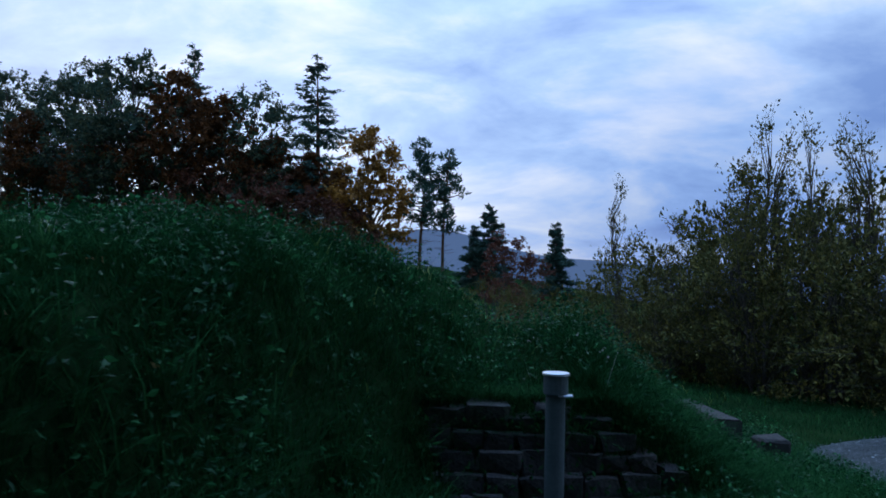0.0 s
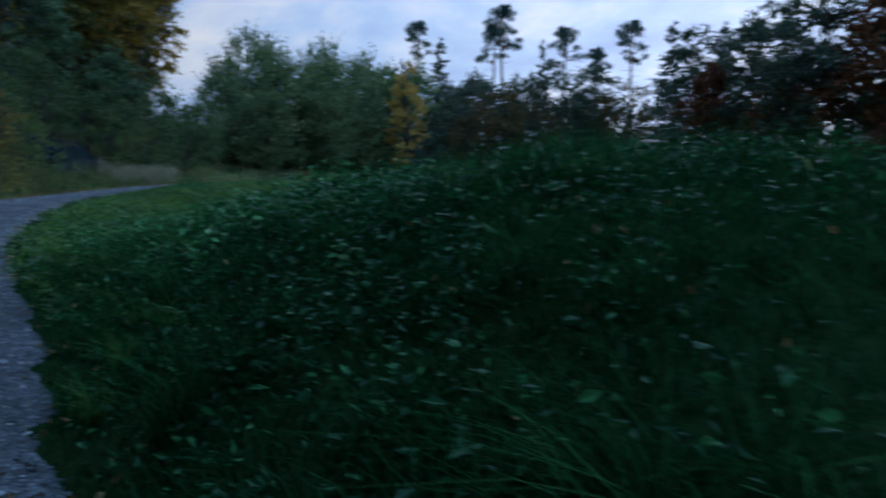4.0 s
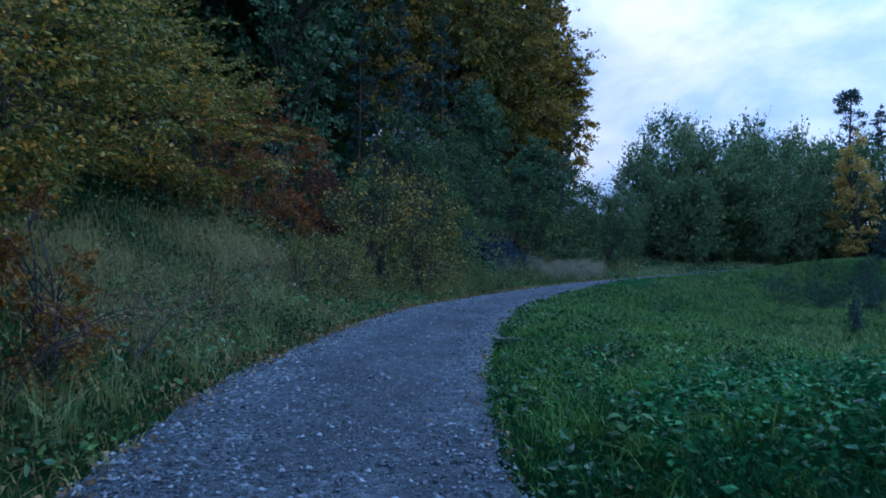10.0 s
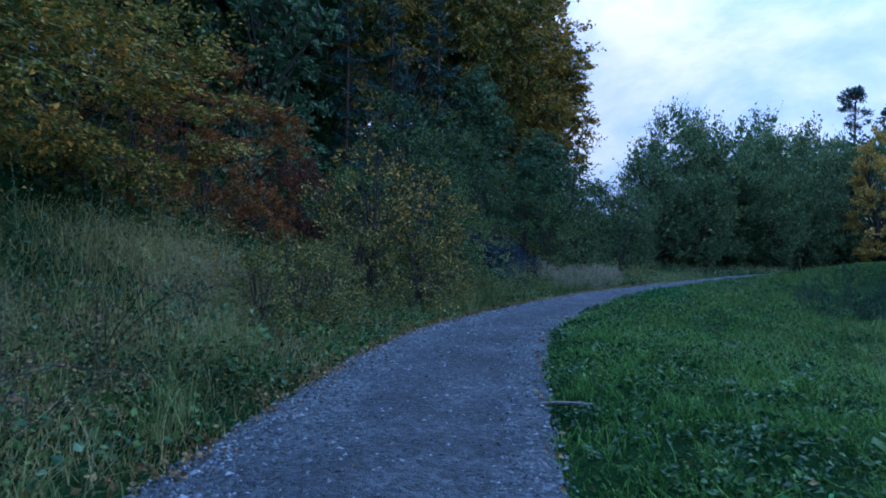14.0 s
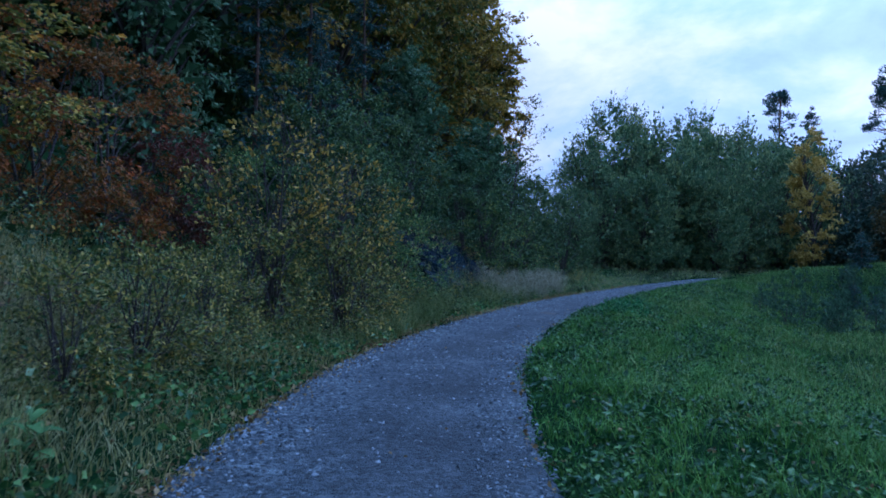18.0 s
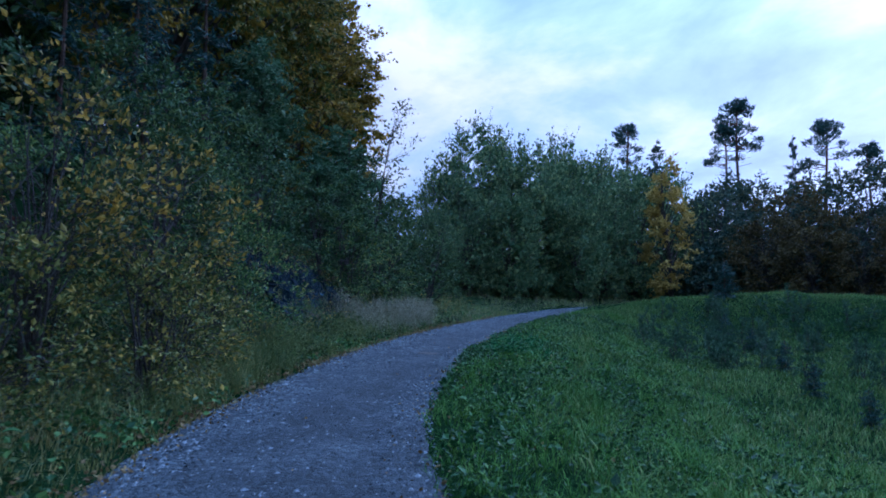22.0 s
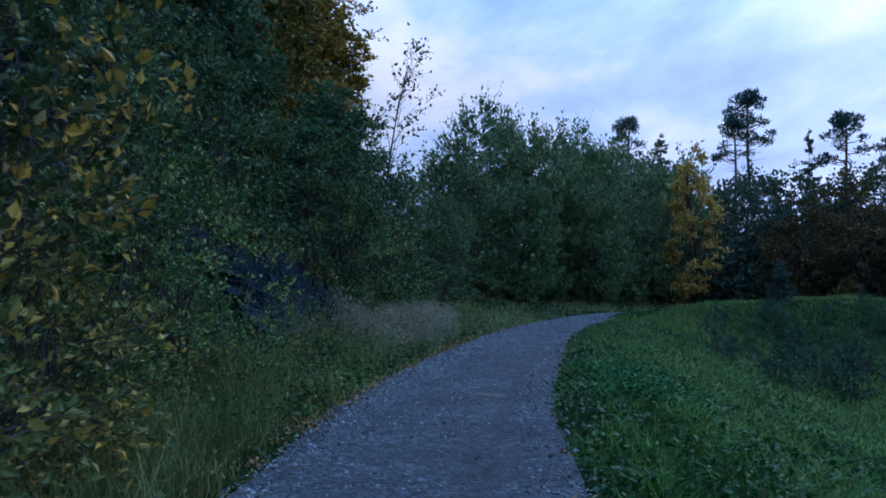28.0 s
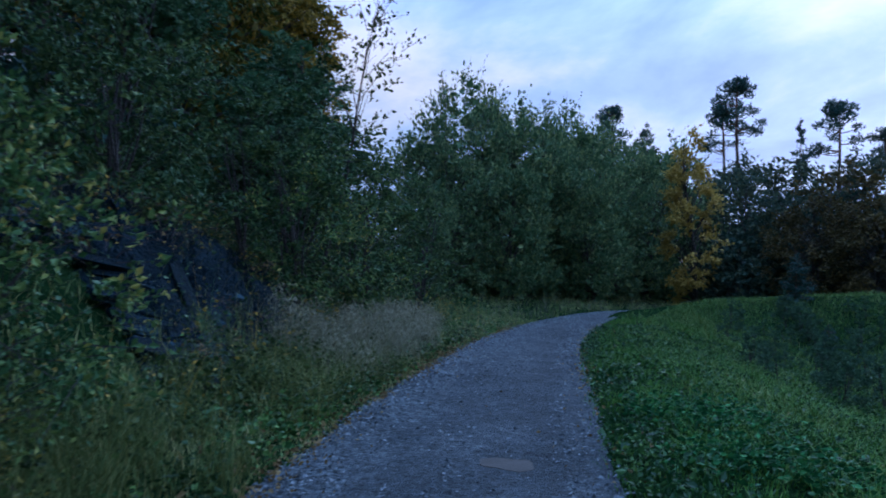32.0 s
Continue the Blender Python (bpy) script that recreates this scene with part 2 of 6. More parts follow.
# mound grass: the shade on the mound is put into these darker greens
M_SHADEGRASS = leaf_material("shaded_mound_grass", [(0.1, (0.003742, 0.03346, 0.01103)), (0.9, (0.02245, 0.09619, 0.0315)), (0.6, (0.008108, 0.05437, 0.01733))], rough=0.6, spec=0)
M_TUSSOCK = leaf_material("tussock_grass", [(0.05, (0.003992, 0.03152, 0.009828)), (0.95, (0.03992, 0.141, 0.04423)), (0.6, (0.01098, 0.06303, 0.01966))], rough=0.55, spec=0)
M_PALEHEAD = leaf_material("pale_seed_head", [(0.1, (0.3, 0.31, 0.27)), (0.9, (0.6, 0.6, 0.56))], rough=0.7)
M_LONGGRASS = leaf_material("long_yellow_green_grass", [(0.05, (0.039, 0.07956, 0.02625)), (0.95, (0.3315, 0.3006, 0.1031)), (0.55, (0.117, 0.1591, 0.04688))], rough=0.55, spec=0.05)
M_VERGE = leaf_material("mixed_verge_grass", [(0.1, (0.066, 0.0935, 0.022)), (0.9, (0.55, 0.396, 0.143)), (0.55, (0.242, 0.209, 0.0605))], rough=0.65, spec=0.05)
M_DEAD = leaf_material("dead_brown_grass", [(0.1, (0.0585, 0.0665, 0.045)), (0.9, (0.2808, 0.266, 0.171)), (0.5, (0.1287, 0.133, 0.0855))], rough=0.75, spec=0.05)
M_VERGEGREEN = leaf_material("green_verge_grass", [(0.1, (0.06406, 0.1424, 0.04538)), (0.9, (0.5445, 0.4688, 0.1815)), (0.55, (0.2003, 0.2595, 0.08319))], rough=0.65, spec=0.05)
M_WEED = leaf_material("verge_weed_leaf", [(0.05, (0.0153, 0.06, 0.017)), (0.95, (0.187, 0.33, 0.085)), (0.55, (0.051, 0.14, 0.036))], rough=0.45, spec=0.14, island=0.75)
M_ORANGE = leaf_material("orange_red_leaf", [(0.05, (0.0675, 0.06, 0.0225)), (0.95, (0.45, 0.0975, 0.0263)), (0.5, (0.255, 0.1125, 0.0225))], island=0.6)
M_DARKHAZEL = leaf_material("dark_hazel_leaf", [(0.05, (0.025, 0.0775, 0.0275)), (0.95, (0.75, 0.525, 0.1125)), (0.5, (0.08125, 0.1688, 0.0525)), (0.82, (0.225, 0.3, 0.08125))], island=0.8)
M_DOCK = material("dock_leaf", [(0.1, (0.03, 0.10, 0.03)), (0.9, (0.13, 0.27, 0.08))], rough=0.5, scale=9, fine=60, bump=0.3, through_light=0.3, jitter=0.6, spec=0.1)
M_HERB = leaf_material("herb_leaf", [(0.1, (0.0085, 0.046, 0.0126)), (0.95, (0.102, 0.23, 0.0683)), (0.65, (0.0204, 0.082, 0.0231))], rough=0.42, spec=0.22, island=0.7)
# herb leaf as on the mound, its shade put into the colour
M_MOUND = leaf_material("shaded_herb_leaf", [(0.1, (0.003025, 0.04223, 0.01486)), (0.95, (0.04538, 0.2533, 0.08357)), (0.7, (0.00726, 0.07742, 0.02414))], rough=0.45, spec=0.08, island=0.75)
M_DRY = leaf_material("dry_grass", [(0.1, (0.1588, 0.1562, 0.05803)), (0.9, (0.5196, 0.4531, 0.2205)), (0.5, (0.2887, 0.2656, 0.1103))], rough=0.7, spec=0.05)
M_FEATHER = leaf_material("feather_grass", [(0.1, (0.1404, 0.138, 0.0792)), (0.9, (0.4752, 0.432, 0.2746)), (0.5, (0.2808, 0.258, 0.1584))], rough=0.65, spec=0.05)
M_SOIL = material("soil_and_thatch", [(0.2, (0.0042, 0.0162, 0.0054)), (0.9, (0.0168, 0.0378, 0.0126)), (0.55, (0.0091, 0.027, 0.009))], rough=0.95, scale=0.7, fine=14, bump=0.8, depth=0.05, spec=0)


def gravel_material():
    """Packed crushed stone: cells of stone with dark joints, larger pale patches."""
    mat = material("gravel_surface", [(0.1, (0.029, 0.039, 0.042)), (0.95, (0.102, 0.122, 0.126)), (0.55, (0.054, 0.068, 0.071))], rough=0.85, scale=0.9, fine=7.0, bump=0)
    N, L = mat.node_tree.nodes, mat.node_tree.links
    tc, b = N.new("ShaderNodeTexCoord"), N["Principled BSDF"]
    big, small, mix = N.new("ShaderNodeTexVoronoi"), N.new("ShaderNodeTexVoronoi"), N.new("ShaderNodeMath")
    big.inputs["Scale"].default_value, small.inputs["Scale"].default_value = 30, 75
    L.new(tc.outputs["Object"], big.inputs["Vector"]), L.new(tc.outputs["Object"], small.inputs["Vector"])
    grey, sep = N.new("ShaderNodeMix"), N.new("ShaderNodeSeparateColor")
    ramp = [n for n in N if n.type == "VALTORGB"][0]
    L.new(big.outputs["Color"], sep.inputs[0])
    grey.data_type, grey.blend_type, grey.inputs[0].default_value = "RGBA", "MULTIPLY", 0.8
    lift = N.new("ShaderNodeMapRange")
    lift.inputs["To Min"].default_value, lift.inputs["To Max"].default_value = 0.25, 1.8
    L.new(sep.outputs[0], lift.inputs[0])
    # loose pale stone at the edges, darker packed fines where feet and wheels go
    worn, tone = N.new("ShaderNodeAttribute"), N.new("ShaderNodeMapRange")
    worn.attribute_name = "loose"
    tone.inputs["To Min"].default_value, tone.inputs["To Max"].default_value = 0.72, 1.3
    L.new(worn.outputs["Fac"], tone.inputs[0])
    firm = N.new("ShaderNodeMapRange")
    firm.inputs["To Min"].default_value = 0.5
    L.new(worn.outputs["Fac"], firm.inputs[0]), L.new(firm.outputs[0], grey.inputs[0])
    flat_ = N.new("ShaderNodeMix")
    flat_.data_type, flat_.blend_type, flat_.inputs[0].default_value = "RGBA", "MULTIPLY", 1.0
    L.new(ramp.outputs[0], grey.inputs[6]), L.new(lift.outputs[0], grey.inputs[7])
    L.new(grey.outputs[2], flat_.inputs[6]), L.new(tone.outputs[0], flat_.inputs[7]), L.new(flat_.outputs[2], b.inputs["Base Color"])
    mix.operation = "ADD"
    L.new(big.outputs["Distance"], mix.inputs[0]), L.new(small.outputs["Distance"], mix.inputs[1])
    bump = N.new("ShaderNodeBump")
    bump.invert = True
    bump.inputs["Strength"].default_value, bump.inputs["Distance"].default_value = 0.9, 0.02
    L.new(mix.outputs[0], bump.inputs["Height"]), L.new(bump.outputs[0], b.inputs["Normal"])
    return mat


M_GRAVEL = gravel_material()
M_STONE = material("gravel_stone", [(0.1, (0.02, 0.026, 0.028)), (0.95, (0.34, 0.375, 0.375)), (0.55, (0.08, 0.097, 0.1))], rough=0.75, scale=30, fine=120, bump=0.2, island=0.7)
M_BARK = material("bark", [(0.1, (0.025, 0.022, 0.02)), (0.9, (0.10, 0.085, 0.07))], rough=0.95, scale=3, fine=25, bump=0.9, depth=0.03)
M_PINEBARK = material("pine_bark", [(0.1, (0.05, 0.035, 0.028)), (0.9, (0.17, 0.10, 0.065))], rough=0.95, scale=2, fine=18, bump=0.9, depth=0.03)
M_BEECH = leaf_material("beech_leaf", [(0.05, (0.026, 0.058, 0.018)), (0.95, (0.62, 0.32, 0.04)), (0.45, (0.095, 0.125, 0.026)), (0.72, (0.32, 0.22, 0.035))], island=0.55, scale=0.2)
M_GOLD = leaf_material("golden_leaf", [(0.05, (0.06, 0.075, 0.02)), (0.95, (0.66, 0.38, 0.05)), (0.5, (0.28, 0.2, 0.035))], island=0.6)
M_ORANGEBROWN = leaf_material("orange_brown_leaf", [(0.05, (0.0828, 0.046, 0.0144)), (0.95, (0.4784, 0.2185, 0.036)), (0.5, (0.2484, 0.115, 0.0234))], island=0.5)
M_RUST = leaf_material("rust_leaf", [(0.05, (0.035, 0.02, 0.012)), (0.95, (0.22, 0.075, 0.022)), (0.5, (0.1, 0.042, 0.016))], island=0.5, spec=0.05)
M_GREENLEAF = leaf_material("green_leaf", [(0.05, (0.009384, 0.02924, 0.009384)), (0.95, (0.1111, 0.1521, 0.03801)), (0.55, (0.02924, 0.06726, 0.0187))], island=0.65)
M_BUSHLEAF = leaf_material("bush_leaf", [(0.05, (0.017, 0.051, 0.0204)), (0.95, (0.2125, 0.272, 0.085)), (0.55, (0.0561, 0.119, 0.0425))], island=0.65)
M_WILLOW = leaf_material("willow_leaf", [(0.05, (0.03112, 0.092, 0.0401)), (0.95, (0.3941, 0.437, 0.1559)), (0.55, (0.1141, 0.207, 0.08906))], island=0.6)
M_IVY = leaf_material("ivy_leaf", [(0.05, (0.0198, 0.0715, 0.0275)), (0.95, (0.297, 0.407, 0.209)), (0.6, (0.077, 0.1705, 0.077))], rough=0.5, island=0.65)
M_HAZEL = leaf_material("hazel_leaf", [(0.05, (0.02329, 0.05647, 0.01742)), (0.88, (0.6707, 0.3917, 0.06534)), (0.48, (0.07918, 0.1138, 0.03485)), (0.66, (0.2795, 0.2095, 0.05227))], island=0.75, scale=1.3)
M_HORNBEAM = leaf_material("hornbeam_leaf", [(0.05, (0.032, 0.06, 0.015)), (0.95, (0.85, 0.34, 0.05)), (0.5, (0.18, 0.2, 0.045)), (0.75, (0.48, 0.32, 0.055))], island=0.7, scale=0.3)
M_BROWNHAZEL = leaf_material("fading_hazel_leaf", [(0.05, (0.0405, 0.0787, 0.02145)), (0.95, (0.7425, 0.4579, 0.08775)), (0.5, (0.135, 0.1646, 0.04388)), (0.75, (0.324, 0.2719, 0.06825))], island=0.75, scale=1.1)
M_NEEDLE = leaf_material("conifer_needles", [(0.05, (0.0144, 0.048, 0.0368)), (0.95, (0.068, 0.152, 0.116)), (0.5, (0.0336, 0.092, 0.0736))], island=0.5)
M_REDLEAF = leaf_material("dark_red_leaf", [(0.05, (0.055, 0.03, 0.02)), (0.95, (0.26, 0.075, 0.045)), (0.5, (0.13, 0.048, 0.03))], island=0.5)
M_TWIG = material("twig_bark", [(0.1, (0.04, 0.03, 0.028)), (0.9, (0.11, 0.085, 0.075))], rough=0.9, scale=6, fine=40, bump=0.3)
M_STICK = material("weathered_stick", [(0.1, (0.12, 0.105, 0.09)), (0.9, (0.3, 0.27, 0.23))], rough=0.9, scale=6, fine=40, bump=0.4)
M_POST = material("painted_steel", [(0.1, (0.05, 0.075, 0.08)), (0.9, (0.09, 0.12, 0.125))], rough=0.5, scale=5, fine=60, bump=0.15, spec=0.5)
M_CAP = material("bare_metal_cap", [(0.1, (0.55, 0.57, 0.6)), (0.9, (0.75, 0.76, 0.78))], rough=0.35, scale=9, fine=70, bump=0.1, metal=0.7)
M_WALLSTONE = material("wall_stone", [(0.1, (0.018, 0.018, 0.018)), (0.9, (0.1, 0.095, 0.09)), (0.55, (0.048, 0.046, 0.045))], rough=0.95, scale=5, fine=30, bump=0.8, jitter=0.35)
M_ROCK = material("slate_rock", [(0.1, (0.00286, 0.008799, 0.01126)), (0.9, (0.04072, 0.09558, 0.1152)), (0.55, (0.009576, 0.02436, 0.03096))], rough=0.75, scale=3, fine=22, bump=1.0, jitter=0.35, depth=0.06, spec=0.06)
M_TIMBER = material("weathered_timber", [(0.1, (0.01, 0.01, 0.0095)), (0.9, (0.0375, 0.036, 0.035))], rough=0.85, scale=3, fine=50, bump=0.5)
M_LITTER = leaf_material("fallen_leaf", [(0.05, (0.09, 0.055, 0.024)), (0.95, (0.42, 0.28, 0.12)), (0.5, (0.2, 0.12, 0.051))], rough=0.75, island=0.8)
# air haze painted as a blue colour with a weak emissive glow
M_HILL = bpy.data.materials.new("painted_haze_hills")
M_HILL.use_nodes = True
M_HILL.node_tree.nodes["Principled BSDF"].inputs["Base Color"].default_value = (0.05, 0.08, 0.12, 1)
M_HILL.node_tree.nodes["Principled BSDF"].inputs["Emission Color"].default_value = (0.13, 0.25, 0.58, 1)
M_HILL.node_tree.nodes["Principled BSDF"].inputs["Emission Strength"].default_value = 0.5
M_PATCH = material("worn_pale_patch", [(0.1, (0.0612, 0.053, 0.0436)), (0.9, (0.0972, 0.083, 0.0686))], rough=0.9, scale=4, fine=80, bump=0.4)
M_POPLAR = leaf_material("poplar_leaf", [(0.05, (0.035, 0.045, 0.016)), (0.95, (0.24, 0.2, 0.055)), (0.5, (0.085, 0.088, 0.03))], island=0.6, spec=0.05)
M_OLIVE = leaf_material("olive_brown_leaf", [(0.05, (0.031, 0.0298, 0.0124)), (0.95, (0.2232, 0.1488, 0.0434)), (0.5, (0.093, 0.0744, 0.0248))], island=0.55)
M_BROOM = leaf_material("broom_leaf", [(0.05, (0.022, 0.065, 0.035)), (0.95, (0.12, 0.2, 0.09)), (0.5, (0.05, 0.115, 0.06))], island=0.5)
M_YELLOW = leaf_material("yellow_leaf", [(0.05, (0.208, 0.1444, 0.036)), (0.95, (0.736, 0.5168, 0.1368)), (0.5, (0.512, 0.3496, 0.0792))], island=0.5)
M_FAR = leaf_material("far_wood", [(0.05, (0.016, 0.045, 0.034)), (0.95, (0.14, 0.15, 0.07)), (0.5, (0.045, 0.085, 0.055))], island=0.6, spec=0.05)

# ---- the ground: a gravel track, a mound beside its start, a hollow meadow, a wooded bank ----
KNOTS = [(60, 14, -2.6), (30, 15.5, -1.6), (17, 14.5, -1.0), (11.0, 12, -0.8), (9.6, 8.5, -0.38), (8.6, 4, 0.15), (6.2, 0.0, 0.45), (2.9, -2.2, 0.6), (-0.6, -1.45, 0.78), (-3.8, -0.85, 1.0),
         (-7.2, 0.12, 1.33), (-10.7, 0.9, 1.58), (-14.2, 1.9, 1.86), (-18.6, 3.75, 2.15), (-22.4, 5.55, 2.4), (-26, 7.6, 2.6), (-29.2, 9.9, 2.8), (-33.4, 13.5, 3.15), (-37, 17.2, 3.48),
         (-42.5, 23.1, 3.9), (-47.8, 30.3, 4.45), (-51.5, 38, 5.0), (-54, 47, 5.2), (-56, 62, 5.2), (-57, 110, 5.0)]
HALF = 1.3


def spline(knots, step=0.4):
    k = np.array(knots, float)
    k = np.concatenate([[2 * k[0] - k[1]], k, [2 * k[-1] - k[-2]]])
    rows = []
    for i in range(1, len(k) - 2):
        n = max(2, int(np.linalg.norm(k[i + 1] - k[i]) / step))
        t = np.linspace(0, 1, n, endpoint=False)[:, None]
        a, b, c, d = k[i - 1], k[i], k[i + 1], k[i + 2]
        rows.append(0.5 * (2 * b + (c - a) * t + (2 * a - 5 * b + 4 * c - d) * t**2 + (3 * b - a - 3 * c + d) * t**3))
    return np.concatenate(rows + [k[-2:-1]])


TRACK = spline(KNOTS)
WAY = unit(np.gradient(TRACK[:, :2], axis=0))
SIDE = np.stack([WAY[:, 1], -WAY[:, 0]], 1)  # to the right of the walk


def smooth(x, a, b):
    t = np.clip((x - a) / (b - a), 0, 1)
    return t * t * (3 - 2 * t)


def ripple(x, y, s, seed=0.0):
    """Cheap smooth unevenness between -1 and 1."""
    return (np.sin(x * s + 1.3 * np.sin(y * s * 0.7 + seed)) + np.sin(y * s * 1.13 + 1.7 * np.sin(x * s * 0.61 + 2 * seed)) + np.sin((x + y) * s * 1.9 + seed)) / 3


def lateral(x, y):
    """Signed distance from the track's middle (right is positive), and the height of the track near there."""
    d, z = np.empty(len(x)), np.empty(len(x))
    for i in range(0, len(x), 20000):
        dx, dy = x[i : i + 20000, None] - TRACK[None, :, 0], y[i : i + 20000, None] - TRACK[None, :, 1]
        r2 = dx * dx + dy * dy
        n = r2.argmin(1)
        r = np.arange(len(n))
        s = np.sign(dx[r, n] * SIDE[n, 0] + dy[r, n] * SIDE[n, 1])
        d[i : i + 20000] = np.sqrt(r2[r, n]) * np.where(s == 0, 1, s)
        w = 1 / (r2 + 0.02) ** 2
        z[i : i + 20000] = (w * TRACK[None, :, 2]).sum(1) / w.sum(1)
    return d, z


def height(x, y):
    x, y = np.asarray(x, float), np.asarray(y, float)
    d, z = lateral(x, y)
    a = np.abs(d)
    # left of the walk: a verge, then the wooded bank
    steep = 0.52 * smooth(-x, -12, 4) * (1 - 0.8 * smooth(y, 18, 30)) + 0.06
    left = 0.10 * np.clip(a - HALF, 0, 2) + steep * np.clip(a - 3.0, 0, 16) + 0.18 * np.clip(a - 19, 0, 60)
    # the grassy foot of the bank rises at once beside the track before the rock
    left += 0.34 * np.clip(a - 1.6, 0, 2.0) * smooth(-x, 6, 12) * (1 - smooth(-x, 23, 28))
    left += 0.10 * ripple(x, y, 1.1) * smooth(a, 2, 5) + 0.5 * ripple(x, y, 0.23, 2.0) * smooth(a, 5, 15)
    # the rock stands out of the bank
    left += 0.8 * np.exp(-(((x + 38.5) / 4.2) ** 2) - ((y - 12.5) / 4.2) ** 2) * smooth(a, 2.3, 4.6)
    # right of the walk: the mound
    start = HALF + 3.78 * smooth(x, 1.6, 2.6) * (1 - smooth(y, 6.3, 8.8))
    run = np.clip(a - start, 0, None)
    along = smooth(x, -11.5, -3.5) * (1 - smooth(x, 1.6, 6.6))
    mound = 1.72 * along * (1 - np.exp(-run / (1.7 - 1.25 * smooth(x, 1.7, 2.7)))) * (1 - smooth(y, 10, 20))
    mound += along * 0.14 * ripple(x, y, 1.3, 1.0) * smooth(run, 0, 2)
    mound += 0.16 * np.exp(-(((x - 1.8) / 1.5) ** 2) - ((y - 6.2) / 2.4) ** 2) + 0.36 * np.exp(-(((x - 3.0) / 0.9) ** 2) - ((y - 7.3) / 1.7) ** 2)
    # earth held by the dry-stone wall, running out in a grassy slope
    held = 1.12 - 0.62 * np.clip(x - 4.4, 0, 9) + 0.12 * np.clip(y - 4.8, 0, 2.7) - 0.35 * np.clip(y - 7.0, 0, 9) - (4.0 - 3.4 * smooth(x, 4.3, 5.0)) * np.clip(4.8 - y, 0, 3) - 3.0 * np.clip(2.6 - x, 0, 9) + 0.3 * np.exp(-(((x - 4.6) / 0.8) ** 2) - ((y - 6.6) / 1.3) ** 2)
    # ... and the meadow with its hollow
    far = smooth(-x, 9, 18)
    dip = -1.65 * smooth(a, 1.4, 9.0) * (1 - smooth(a, 14, 24)) * smooth(-x, 14, 30) * (1 - smooth(y, 36.5, 43.5)) - 0.6 * np.exp(-(((a - 9.5) / 4.5) ** 2)) * far * (1 - smooth(-x, 16, 30)) + 0.09 * ripple(x, y, 0.8) * smooth(a, 2.5, 5)
    crest = 0.55 * np.exp(-(((x + 44) / 9) ** 2) - ((y - 45) / 9) ** 2)
    right = crest + (0.05 + 0.07 * smooth(-x, 24, 30)) * np.clip(a - HALF, 0, 1.5) + 0.3 * np.exp(-(((x + 9.3) / 2.2) ** 2) - ((y - 4.7) / 1.6) ** 2) + mound + dip - 0.9 * smooth(x, 8, 22) * smooth(a, 2, 9)
    z = z + np.where(d < 0, left, right) - 0.07 * (1 - smooth(a, HALF - 0.1, HALF + 0.12))
    z = np.where((x > 2) & (y > 2.2) & (y < 16) & (d > HALF + 0.5), np.maximum(z, held + 0.05 * ripple(x, y, 1.9, 3.0)), z)
    # the valley falls away far off
    r = np.hypot(x + 20, y - 20)
    return z - 0.10 * np.clip(y - 62, 0, 900) * smooth(y, 60, 90) - 0.02 * np.clip(r - 150, 0, 1500)


def axis(lo, hi, step):
    fine = np.arange(lo, hi + step / 2, step)
    grow = np.cumsum(0.8 * 1.28 ** np.arange(29))
    return np.concatenate([(lo - grow)[::-1], fine, hi + grow])


GX, GY = axis(-62, 16, 0.4), axis(-14, 52, 0.4)
mx, my = np.meshgrid(GX, GY, indexing="ij")
GZ = height(mx.ravel(), my.ravel()).reshape(mx.shape)


def ground(x, y):
    """Height of the ground sheet, as its mesh has it."""
    x, y = np.asarray(x, float), np.asarray(y, float)
    i, j = np.clip(np.searchsorted(GX, x) - 1, 0, len(GX) - 2), np.clip(np.searchsorted(GY, y) - 1, 0, len(GY) - 2)
    u, v = (x - GX[i]) / (GX[i + 1] - GX[i]), (y - GY[j]) / (GY[j + 1] - GY[j])
    return GZ[i, j] * (1 - u) * (1 - v) + GZ[i + 1, j] * u * (1 - v) + GZ[i, j + 1] * (1 - u) * v + GZ[i + 1, j + 1] * u * v


ii, jj = np.meshgrid(np.arange(len(GX) - 1), np.arange(len(GY) - 1), indexing="ij")
c = len(GY)
gf = np.stack([ii * c + jj, (ii + 1) * c + jj, (ii + 1) * c + jj + 1, ii * c + jj + 1], -1).reshape(-1, 4)
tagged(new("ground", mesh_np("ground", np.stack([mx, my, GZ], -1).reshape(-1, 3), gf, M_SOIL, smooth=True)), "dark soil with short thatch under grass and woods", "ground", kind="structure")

# the track itself: a slightly crowned strip with ruts
across = np.linspace(-1, 1, 25)
wob = 0.06 * ripple(TRACK[:, 0], TRACK[:, 1], 1.1, 0.5) + 0.04 * ripple(TRACK[:, 0], TRACK[:, 1], 2.6, 1.5)
wob2 = 0.06 * ripple(TRACK[:, 0], TRACK[:, 1], 1.2, 3.5) + 0.04 * ripple(TRACK[:, 0], TRACK[:, 1], 2.9, 4.5)
wide = np.where(across[None] < 0, HALF + 0.14 + wob[:, None], HALF + 0.09 + wob2[:, None]) * across[None]
tz = TRACK[:, 2:] + 0.035 * (1 - across[None] ** 2) - 0.022 * (np.exp(-(((np.abs(wide) - 0.62) / 0.22) ** 2))) - 0.06 * np.clip(np.abs(across[None]) - 0.93, 0, 1) / 0.07
tz = tz + 0.006 * ripple(TRACK[:, :1] + 0 * wide, TRACK[:, 1:2] + wide, 7.0)
tv = np.stack([TRACK[:, :1] + SIDE[:, :1] * wide, TRACK[:, 1:2] + SIDE[:, 1:] * wide, tz], -1)
ii, jj = np.meshgrid(np.arange(len(TRACK) - 1), np.arange(24), indexing="ij")
